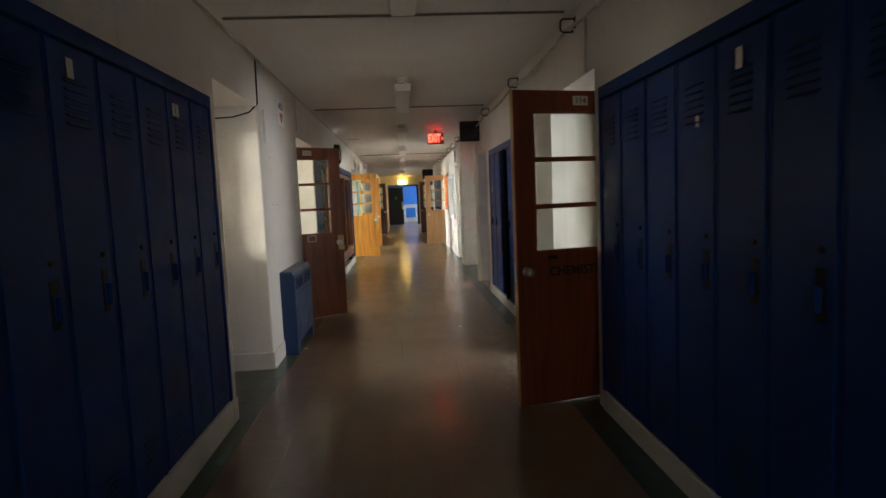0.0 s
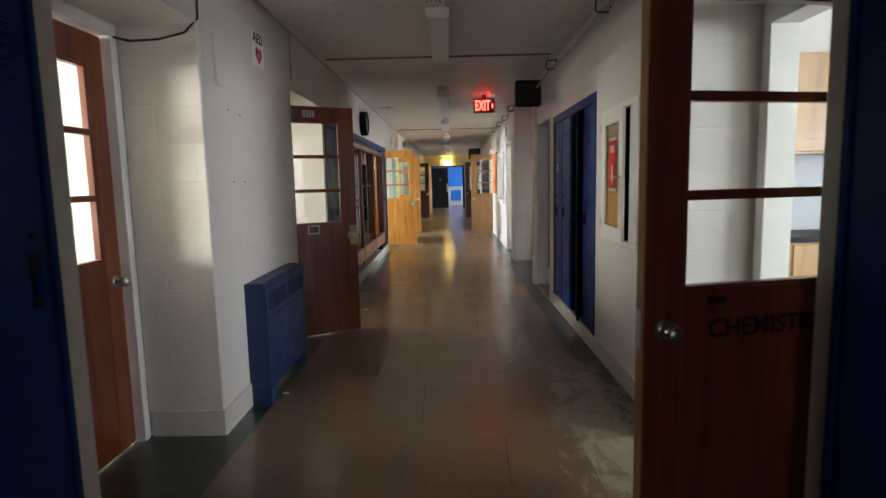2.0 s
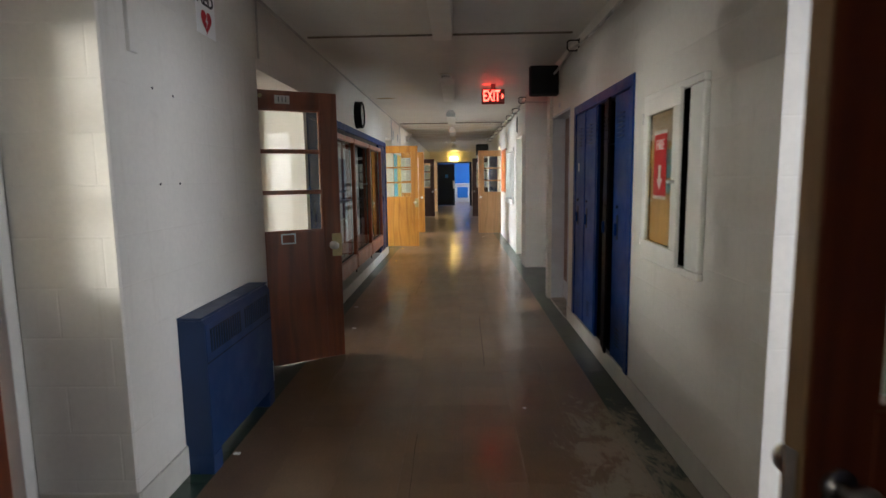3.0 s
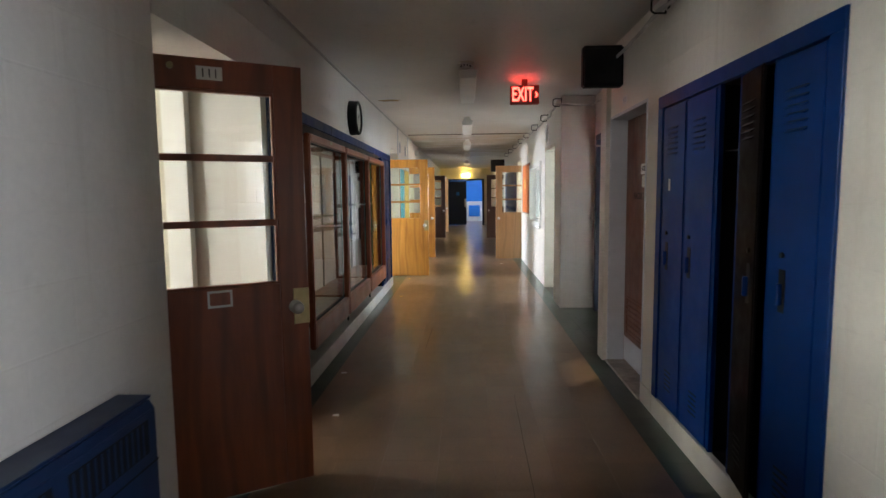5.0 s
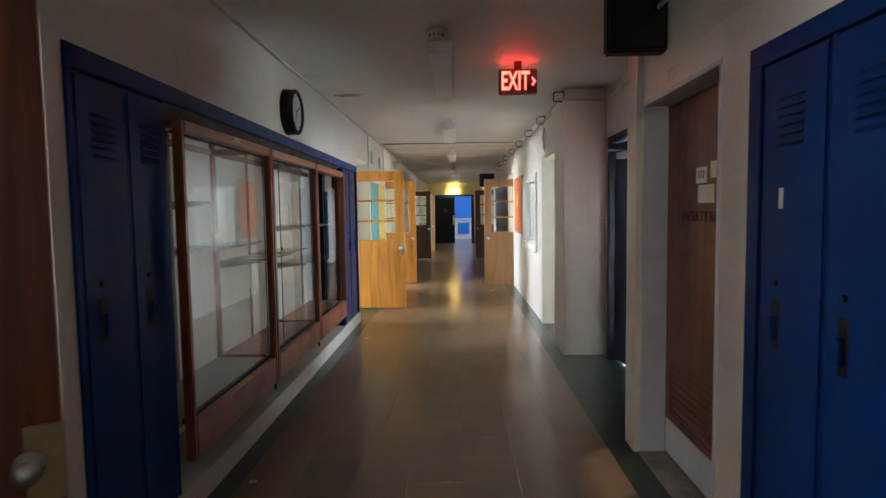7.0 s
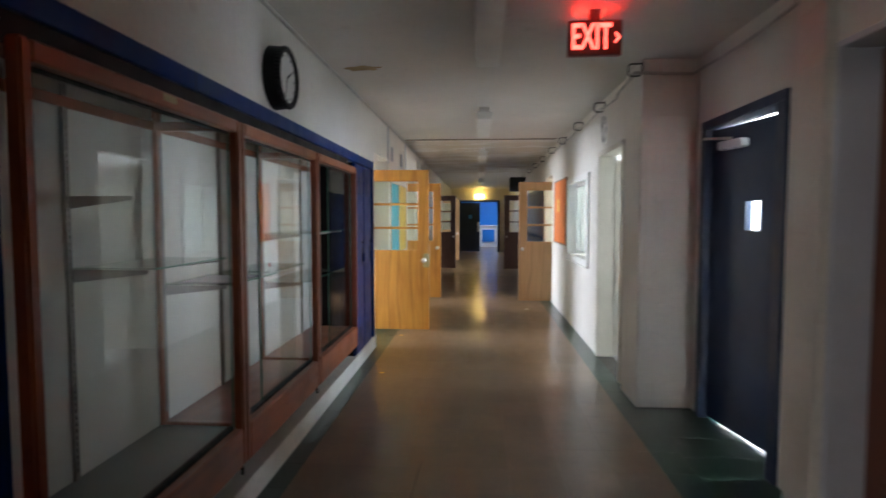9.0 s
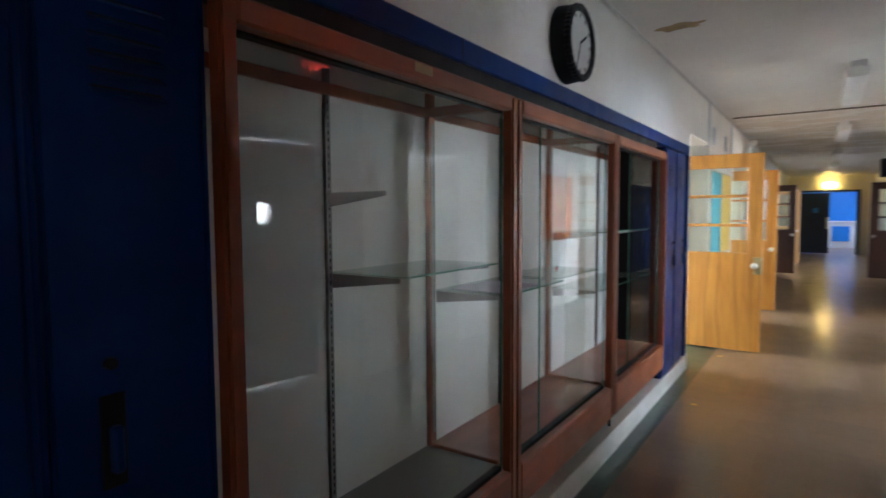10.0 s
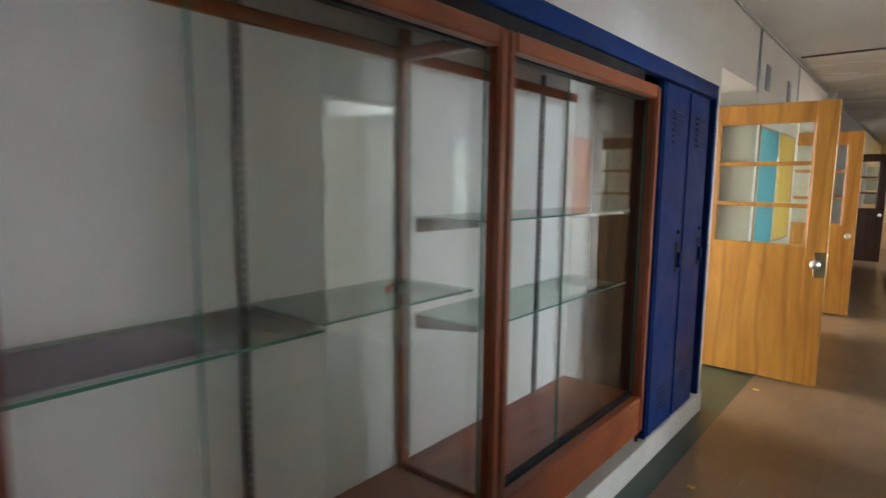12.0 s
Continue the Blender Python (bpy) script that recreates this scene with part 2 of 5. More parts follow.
CREAM = paint("cream_frame_paint", (0.66, 0.62, 0.52), 0.45, 0.1, 0.1)
TRIMW = paint("white_frame_paint", (0.76, 0.75, 0.70), 0.42, 0.08, 0.15)
RED_WOOD = wood("dark_red_wood", (0.13, 0.028, 0.009), (0.32, 0.080, 0.024), 0.34)
REST_WOOD = wood("restroom_wood", (0.085, 0.022, 0.009), (0.21, 0.060, 0.022), 0.36, coat=0.1)
CHERRY = wood("case_wood", (0.22, 0.042, 0.011), (0.43, 0.108, 0.028), 0.34)
GOLD = wood("golden_wood", (0.42, 0.155, 0.018), (0.68, 0.33, 0.055), 0.33)
TAN = wood("tan_wood", (0.42, 0.23, 0.09), (0.58, 0.36, 0.16), 0.36)
DARK_WOOD = wood("brown_black_wood", (0.035, 0.012, 0.008), (0.085, 0.028, 0.014), 0.4)
RAW = wood("raw_wood", (0.42, 0.24, 0.10), (0.60, 0.38, 0.18), 0.5, coat=0.0)
PANE = glass("pane_glass")
CASE_GLASS = glass("case_glass", (0.975, 0.99, 0.98), 0.004)
SHELF_GLASS = glass("shelf_glass", (0.78, 0.88, 0.82), 0.05)
GLASS_EDGE = paint("glass_edge", (0.10, 0.26, 0.19), 0.2, 0.1, 0.0)
WIRED = paint("frosted_pane", (0.8, 0.8, 0.76), 0.5)
GALV = paint("galvanised", (0.30, 0.29, 0.27), 0.4, 0.25, 0.1, metal=0.7, scale=9)
CASE_BACK = paint("case_back", (0.82, 0.81, 0.76), 0.5, 0.05, 0.1)
CORK = paint("orange_board", (0.72, 0.20, 0.045), 0.8, 0.12, 0.5)
TEAL = paint("teal_paper", (0.045, 0.30, 0.33), 0.7, 0.06, 0.1)
YELLOW = paint("yellow_paper", (0.75, 0.52, 0.10), 0.7, 0.06, 0.1)
INK = paint("black_ink", (0.012, 0.011, 0.012), 0.6)
RED = paint("red_ink", (0.55, 0.02, 0.025), 0.5)
CABLE = paint("grey_cable", (0.50, 0.49, 0.46), 0.55)
DIAL = paint("clock_dial", (0.62, 0.62, 0.58), 0.5)
STONE = paint("threshold_stone", (0.34, 0.31, 0.27), 0.55, 0.35, 0.5, scuff=(0.15, 0.13, 0.11), scale=8)
EXIT_RED = glow("exit_letters", (1.0, 0.085, 0.055), 4.5)
EXIT_CEILING_GLOW = glow("exit_ceiling_glow", (1.0, 0.03, 0.015), 60)
# housing colour includes the reddish light it gets from the letters
EXIT_HOUSE = paint("exit_housing", (0.36, 0.09, 0.08), 0.4)
LAMP_GLOW = glow("lamp_glow", (1.0, 0.70, 0.18), 13)
SEAM = paint("seam_brown", (0.22, 0.19, 0.15), 0.7)
SEAM_DARK = paint("crack_dark", (0.03, 0.022, 0.016), 0.8)
STAIN = paint("ceiling_stain", (0.40, 0.29, 0.14), 0.8, 0.3, 0.3, scale=6)
BLUE_WALL = paint("bright_blue_wall", (0.02, 0.20, 0.62), 0.5, 0.05)
TILE_LITE, TILE_DARK = (0.27, 0.172, 0.095), (0.160, 0.100, 0.056)
WORN = (0.98, 5.0, 0.42, 1.5)
VINYL = vinyl("beige_tile", TILE_LITE, TILE_DARK, True, WORN)
VINYL_FAR = vinyl("beige_tile_far", TILE_LITE, TILE_DARK, False, WORN)
VINYL_GREEN = vinyl("green_tile", (0.026, 0.062, 0.037), (0.013, 0.034, 0.022), False, WORN)

# ---- mesh helpers ----


def boxes(*bs, bevel=0.003, seg=1):
    """Bevelled boxes (x0, x1, y0, y1, z0, z1) in one bmesh."""
    bm = bmesh.new()
    for x0, x1, y0, y1, z0, z1 in bs:
        m = Matrix.Translation(((x0 + x1) / 2, (y0 + y1) / 2, (z0 + z1) / 2)) @ Matrix.Diagonal((abs(x1 - x0), abs(y1 - y0), abs(z1 - z0), 1))
        bmesh.ops.create_cube(bm, size=1, matrix=m)
    if bevel:
        bmesh.ops.bevel(bm, geom=bm.edges[:], offset=bevel, segments=seg, affect="EDGES", clamp_overlap=True)
    return bm


def rod(a, b, r, r2=None, n=12, bm=None):
    bm = bm or bmesh.new()
    a, b = Vector(a), Vector(b)
    m = Matrix.Translation((a + b) / 2) @ (b - a).to_track_quat("Z", "Y").to_matrix().to_4x4()
    bmesh.ops.create_cone(bm, cap_ends=True, segments=n, radius1=r, radius2=r if r2 is None else r2, depth=(b - a).length, matrix=m)
    return bm


def ball(c, r, squash=(1, 1, 1), bm=None):
    bm = bm or bmesh.new()
    bmesh.ops.create_uvsphere(bm, u_segments=16, v_segments=10, radius=r, matrix=Matrix.Translation(c) @ Matrix.Diagonal((*squash, 1)))
    return bm


def tube(points, r, n=6):
    """A bent rod through points."""
    bm = bmesh.new()
    pts = [Vector(p) for p in points]
    for a, b in zip(pts, pts[1:]):
        rod(a, b, r, n=n, bm=bm)
    for p in pts[1:-1]:
        bmesh.ops.create_icosphere(bm, subdivisions=1, radius=r * 1.02, matrix=Matrix.Translation(p))
    return bm


def mesh_of(bm, name, material, smooth=False):
    me = bpy.data.meshes.new(name)
    bm.to_mesh(me)
    bm.free()
    me.materials.append(material)
    if smooth:
        for p in me.polygons:
            p.use_smooth = True
    return me


def part(name, bm, material, parent, label="", smooth=False):
    ob = new(name, mesh_of(bm, name, material, smooth))
    ob.parent = parent
    return tagged(ob, label)


def thing(name, m, label, category, group="", kind=""):
    ob = new(name)
    ob.empty_display_size = 0.1
    ob.matrix_world = m
    return tagged(ob, label, category, group, kind)


def solid(name, bm, material, label, category, group="", kind="", smooth=False):
    return tagged(new(name, mesh_of(bm, name, material, smooth)), label, category, group, kind)


def letters(name, text, size, material, parent, m, label="", depth=0.001, squeeze=1.0, bold=0.0):
    """Text as a flat mesh; it reads along x and faces -y before m."""
    cu = bpy.data.curves.new("letters", "FONT")
    cu.offset = bold
    cu.body, cu.size, cu.extrude, cu.align_x, cu.align_y = text, size, depth, "CENTER", "CENTER"
    tmp = bpy.data.objects.new("letters", cu)
    scene.collection.objects.link(tmp)
    me = bpy.data.meshes.new_from_object(tmp.evaluated_get(bpy.context.evaluated_depsgraph_get()))
    bpy.data.objects.remove(tmp)
    me.transform(m @ pose(0, 0, 0, 90) @ Matrix.Diagonal((squeeze, 1, 1, 1)))
    me.materials.clear()
    me.materials.append(material)
    ob = new(name, me)
    ob.parent = parent
    return tagged(ob, label)


L, R, CZ = -1.19, 1.24, 2.66          # wall faces, ceiling


def on_left(y, z=0.0, x=L):
    """Frame of a thing on the left wall: its x runs along the corridor, its -y faces the corridor."""
    return pose(x, y, z, 0, 0, 90)


def on_right(y, z=0.0, x=R):
    """The same on the right wall: its x runs back towards the start."""
    return pose(x, y, z, 0, 0, -90)


# ---- large structure ----
Y0, Y1 = -3.0, 31.05
BX = 1.62                              # face of the door partitions behind the recesses
PT = 0.12                              # their thickness


def wall(name, *bs, edge=0, material=None, label="off-white painted block wall of the corridor"):
    return solid(name, boxes(*bs, bevel=edge), material or WALL, label, "wall", kind="structure")


# left: door openings in the partition as (y0, y1, top)
LEFT_DOORS = [(3.83, 4.84, 2.19), (6.70, 7.66, 2.11), (13.52, 14.44, 2.11), (16.47, 17.39, 2.11), (22.40, 23.32, 2.11), (25.44, 26.36, 2.11)]
RIGHT_DOORS = [(3.80, 4.62, 2.11), (10.40, 11.42, 2.11), (17.06, 17.98, 2.11), (23.12, 24.04, 2.11)]


def partition(side, doors, name, y_from, y_to):
    bs, y = [], y_from
    xa, xb = sorted((side * BX, side * (BX + PT)))
    for a, b, top in doors:
        bs += [(xa, xb, y, a, 0, 3.0), (xa, xb, a, b, top, 3.0)]
        y = b
    bs.append((xa, xb, y, y_to, 0, 3.0))
    wall(name, *bs, material=WALL_SMOOTH, label="white painted partition wall with door openings")


partition(-1, LEFT_DOORS, "wall_left_partition", Y0, Y1)
partition(1, RIGHT_DOORS[:2], "wall_right_partition", Y0, 11.98)
partition(1, RIGHT_DOORS[2:], "wall_right_partition_far", 16.97, Y1)

wall("wall_left", (-BX, L, Y0, -1.8, 0, CZ), (-BX, L, -1.8, 3.69, 2.105, CZ), (-BX, L, 3.69, 3.79, 0, CZ),
     (-BX, L, 3.79, 4.90, 2.24, CZ), (-BX, L, 6.60, 7.735, 2.17, CZ),
     (-BX, L, 7.735, 7.825, 0, CZ), (-BX, L, 7.825, 13.36, 2.07, CZ), (-BX, L, 13.36, 13.44, 0, CZ),
     (-BX, L, 13.44, 14.52, 2.20, CZ), (-BX, L, 14.52, 16.40, 0, CZ), (-BX, L, 16.40, 17.46, 2.20, CZ),
     (-BX, L, 17.46, 22.33, 0, CZ), (-BX, L, 22.33, 23.40, 2.20, CZ), (-BX, L, 23.40, 25.37, 0, CZ),
     (-BX, L, 25.37, 26.44, 2.20, CZ), (-BX, L, 26.44, Y1, 0, CZ))
wall("wall_right", (R, BX, Y0, -1.8, 0, CZ), (R, BX, -1.8, 3.53, 2.06, CZ), (R, BX, 3.53, 3.62, 0, CZ),
     (R, BX, 3.62, 4.70, 2.20, CZ), (R, BX, 4.70, 5.30, 0, CZ), (R, BX, 5.30, 6.00, 0, 0.98), (R, BX, 5.30, 6.00, 1.84, CZ),
     (R, BX, 6.00, 6.30, 0, CZ), (R, BX, 6.30, 8.06, 2.05, CZ), (R, BX, 8.06, 8.30, 0, CZ),
     (R, BX, 8.30, 9.28, 2.09, CZ), (1.20, BX, 9.28, 9.46, 0, CZ),
     (R, BX, 17.00, 18.06, 2.20, CZ), (R, BX, 18.06, 18.30, 0, CZ), (R, BX, 18.30, 22.0, 2.06, CZ), (R, BX, 22.0, 23.05, 0, CZ),
     (R, BX, 23.05, 24.10, 2.20, CZ), (R, BX, 24.10, Y1, 0, CZ))
wall("wall_column", (1.20, BX, 11.56, 12.02, 0, CZ), edge=0.008)
wall("wall_pillar", (-BX, L, 4.90, 6.60, 0, CZ), edge=0.008)
wall("wall_office", (R, 1.40, 12.02, 12.20, 0, CZ), (R, 1.40, 12.20, 13.22, 2.10, CZ), (R, 1.40, 13.22, 13.72, 0, CZ),
     (R, 1.40, 13.72, 15.18, 0, 0.96), (R, 1.40, 13.72, 15.18, 1.93, CZ), (R, 1.40, 15.18, 17.0, 0, CZ))
wall("wall_end", (-BX, -0.82, Y1, Y1 + 0.15, 0, CZ), (-0.82, 0.80, Y1, Y1 + 0.15, 2.10, CZ), (0.80, BX, Y1, Y1 + 0.15, 0, CZ))
wall("wall_back", (-BX, -0.9, Y0 - 0.15, Y0, 0, CZ), (0.9, BX, Y0 - 0.15, Y0, 0, CZ), (-0.9, 0.9, Y0 - 0.15, Y0, 2.1, CZ), (-0.9, 0.9, Y0 - 0.15, Y0, 0, 1.0))
solid("ceiling", boxes((-BX, BX, Y0 - 0.15, Y1 + 0.15, CZ, CZ + 0.12), bevel=0), CEIL, "dull white painted corridor ceiling", "ceiling", kind="structure")
solid("floor_slab", boxes((-9, 9, Y0 - 0.15, 38, -0.15, -0.006), bevel=0), paint("floor_screed", (0.10, 0.09, 0.075), 0.7), "dark concrete floor under the tiles", "floor", kind="structure")

# classrooms on both sides: outer walls with window openings, cross walls, ceilings
_ox = ROOM_X


def outer_wall(side, name, material):
    bs, y = [], Y0
    xa, xb = sorted((side * _ox, side * (_ox + 0.25)))
    for s, yc, w, _, _ in WINDOWS:
        if s == side:
            a, b = yc - w / 2, yc + w / 2
            bs += [(xa, xb, y, a, 0, 3.0), (xa, xb, a, b, 0, 1.0), (xa, xb, a, b, 2.5, 3.0)]
            y = b
    bs.append((xa, xb, y, Y1, 0, 3.0))
    wall(name, *bs, material=material, label="painted outer wall of the classrooms")


outer_wall(-1, "wall_outer_left", ROOM_CREAM)
outer_wall(1, "wall_outer_right", WALL_SMOOTH)
wall("wall_cross_left", *[(-_ox, -BX - PT, y, y + 0.12, 0, 3.0) for y in (Y0, 11.4, 15.6, 19.8, 27.5, Y1 - 0.12)], material=ROOM_CREAM, label="cream painted cross walls between classrooms")
# added wall that keeps window light behind the door panes off the right lockers
wall("wall_light_block_left", (-2.95, -BX - PT, 5.02, 5.14, 0, 3.0), material=WALL_SMOOTH, label="short white wall added in the classroom to block window light")
wall("wall_cross_right", *[(BX + PT, _ox, y, y + 0.12, 0, 3.0) for y in (Y0, -0.4, 6.9, 9.30, 11.86, 16.88, 21.6, Y1 - 0.12)], material=WALL_SMOOTH, label="white painted cross walls between classrooms")
solid("ceiling_rooms", boxes((-_ox - 0.25, -BX - PT, Y0, Y1, 3.0, 3.1), (BX + PT, _ox + 0.25, Y0, Y1, 3.0, 3.1), bevel=0), CEIL, "white classroom ceilings", "ceiling", kind="structure")
solid("wall_stair_back", boxes((3.4, 3.5, 9.42, 11.86, 0, 3.0), bevel=0), WALL_SMOOTH, "white wall at the back of the stair landing", "wall", kind="structure")

# bright blue room behind the end doors
wall("wall_end_room", (-2.5, 2.5, 36.0, 36.15, 0, 3.0), (-2.65, -2.5, Y1 + 0.15, 36.15, 0, 3.0), (2.5, 2.65, Y1 + 0.15, 36.15, 0, 3.0), material=BLUE_WALL, label="bright blue painted wall of the end room")
solid("ceiling_end_room", boxes((-2.65, 2.65, Y1 + 0.15, 36.15, 3.0, 3.1), bevel=0), CEIL, "white ceiling of the end room", "ceiling", kind="structure")

# ---- floor tiles ----
T = 0.305
XA, XB = -1.06, 1.06                    # beige field between the green borders


def tile_mesh(name, w, d, material):
    bm = boxes((0.0004, w - 0.0004, 0.0004, d - 0.0004, -0.006, 0.0), bevel=0)
    return mesh_of(bm, name, material)


def tile_sheet(name, rects, material, label):
    """Many tiles joined: top faces with slightly sunk joints between them."""
    vs, fs = [], []
    for x0, x1, y0, y1 in rects:
        n = len(vs)
        g, b = 0.0004, 0.0011
        vs += [(x0 + g, y0 + g, -0.0008), (x1 - g, y0 + g, -0.0008), (x1 - g, y1 - g, -0.0008), (x0 + g, y1 - g, -0.0008),
               (x0 + b, y0 + b, 0), (x1 - b, y0 + b, 0), (x1 - b, y1 - b, 0), (x0 + b, y1 - b, 0)]
        fs += [(n + 4, n + 5, n + 6, n + 7)] + [(n + i, n + (i + 1) % 4, n + 4 + (i + 1) % 4, n + 4 + i) for i in range(4)]
    me = bpy.data.meshes.new(name)
    me.from_pydata(vs, [], fs)
    me.materials.append(material)
    return tagged(new(name, me), label, "floor", kind="stuff")


cols = [(XA + i * T, min(XA + (i + 1) * T, XB)) for i in range(7)]
rows_all = [Y0 + i * T for i in range(int((Y1 - Y0 + 6) / T) + 1)]
near_rows = [y for y in rows_all if 1.2 < y < 13.9]
far_rows = [y for y in rows_all if y not in near_rows]
tile_sheet("floor_tiles_far", [(a, b, y, y + T) for y in far_rows for a, b in cols], VINYL_FAR, "beige brown waxed vinyl floor tiles further along")
green = [(L, XA, y, y + T) for y in rows_all if y < Y1] + [(XB, R, y, y + T) for y in rows_all if y < Y1]
for y0, y1 in ((3.79, 4.90), (6.60, 7.735), (13.44, 14.52), (16.40, 17.46), (22.33, 23.4), (25.37, 26.44)):
    n = 4
    green += [(-BX - PT, L, y0 + (y1 - y0) * i / n, y0 + (y1 - y0) * (i + 1) / n) for i in range(n)]
for y0, y1 in ((3.62, 4.70), (8.30, 9.28), (9.46, 11.56), (17.0, 18.06), (23.05, 24.1)):
    n = max(3, round((y1 - y0) / T))
    green += [(R, BX + PT, y0 + (y1 - y0) * i / n, y0 + (y1 - y0) * (i + 1) / n) for i in range(n)]
tile_sheet("floor_tiles_border", green, VINYL_GREEN, "dark green vinyl border tiles along the walls")
room_f = []
for xa, xb in ((-_ox, -BX - PT), (BX + PT, _ox)):
    room_f += [(xa, xb, Y0 + i, Y0 + i + 1) for i in range(34)]
room_f += [(1.40, BX + PT, 12.02, 17.0), (-2.5, XA, Y1, 36.0), (XB, 2.5, Y1, 36.0)]
tile_sheet("floor_rooms", room_f, paint("room_lino", (0.34, 0.32, 0.30), 0.35, 0.15, 0.1), "grey brown classroom linoleum floor")

# ---- baseboards, curbs, trims ----


def strip(name, material, label, *bs, bevel=0.004):
    return solid(name, boxes(*bs, bevel=bevel), material, label, "baseboard", kind="structure")


strip("baseboard_left", CURB, "scuffed white painted base curb under lockers and cases",
      (-BX, L + 0.012, -1.8, 3.69, 0, 0.165), (-BX, L + 0.012, 7.825, 13.36, 0, 0.14))
strip("baseboard_right", CURB, "scuffed white painted base curb",
      (R - 0.012, BX, -1.8, 3.53, 0, 0.13), (R - 0.012, BX, 6.30, 8.06, 0, 0.135))
strip("baseboard_walls", CURB, "white painted skirting along the walls",
      (L, L + 0.012, 4.90, 6.60, 0, 0.15), (-1.60, L + 0.01, 4.888, 4.9, 0, 0.15), (L, L + 0.012, 3.692, 3.79, 0, 0.15), (L, L + 0.012, 7.735, 7.823, 0, 0.15),
      (R - 0.012, R, 4.70, 6.298, 0, 0.14), (R - 0.012, R, 8.062, 8.30, 0, 0.14), (L, L + 0.012, 13.362, 13.44, 0, 0.14),
      (L, L + 0.012, 14.52, 16.40, 0, 0.12), (L, L + 0.012, 17.46, 22.33, 0, 0.12))


def conduit(name, pts, r, material, label, group=""):
    return solid(name, tube(pts, r), material, label, "conduit", group, smooth=True)


conduit("conduit", [(L + 0.014, -2.9, CZ - 0.03), (L + 0.014, 30.8, CZ - 0.03)], 0.011, CABLE, "thin grey painted conduit along the ceiling corner")
conduit("conduit", [(-1.14, 3.95, CZ - 0.008), (1.15, 3.95, CZ - 0.008)], 0.009, SEAM, "thin brown conduit across the ceiling", "ceiling conduits")
conduit("conduit", [(-1.14, 7.80, CZ - 0.008), (1.15, 7.80, CZ - 0.008)], 0.009, SEAM, "thin brown conduit across the ceiling", "ceiling conduits")
conduit("conduit", [(-1.14, 15.85, CZ - 0.008), (1.15, 15.85, CZ - 0.008)], 0.009, SEAM, "thin brown conduit across the ceiling", "ceiling conduits")
conduit("conduit", [(L + 0.012, 6.62, CZ - 0.04), (L + 0.012, 6.62, 2.24)], 0.007, CABLE, "thin painted conduit dropping down the wall")
conduit("conduit", [(R - 0.012, 3.745, 2.55), (R - 0.012, 3.745, 2.20)], 0.008, CABLE, "thin painted conduit dropping to the door")
for y in (14.74, 15.66):
    vt = thing("wall_vent", on_left(y), "small grey metal wall vent with level slats", "vent", "wall vents")
    part("vent_frame", boxes((-0.07, 0.07, -0.012, 0, 2.22, 2.232), (-0.07, 0.07, -0.012, 0, 2.398, 2.41), (-0.07, -0.058, -0.012, 0, 2.232, 2.398), (0.058, 0.07, -0.012, 0, 2.232, 2.398), bevel=0.001), GREYP, vt)
    part("vent_backing", boxes((-0.058, 0.058, -0.003, 0, 2.232, 2.398), bevel=0), BLACK, vt, "dark inside of the vent")
    for i in range(7):
        part("slat", boxes((-0.058, 0.058, -0.011, -0.005, 2.238 + i * 0.0232, 2.248 + i * 0.0232), bevel=0), GREYP, vt)
for y in (14.38, 16.09):
    conduit("conduit", [(L + 0.012, y, CZ - 0.04), (L + 0.012, y, 2.16)], 0.009, GREYP, "thin grey conduit dropping down the wall", "wall conduits")

# a flaking damp patch on the ceiling
for cx, cy, rx, ry in ((-0.95, 11.7, 0.22, 0.10),):
    bm = bmesh.new()
    ring = [bm.verts.new((cx + rx * math.cos(a) * (0.75 + 0.45 * noise.noise((math.cos(a) * 1.7 + cx, math.sin(a) * 1.7, cy))),
                          cy + ry * math.sin(a) * (0.75 + 0.5 * noise.noise((math.cos(a) * 2.1, math.sin(a) * 2.1 + cx, cy))), CZ - 0.003)) for a in [i * math.tau / 40 for i in range(40)]]
    bm.faces.new(ring[::-1])
    solid("ceiling_stain", bm, STAIN, "brown damp stain on the ceiling paint", "stain", "ceiling stains", kind="structure")

# ---- doors ----


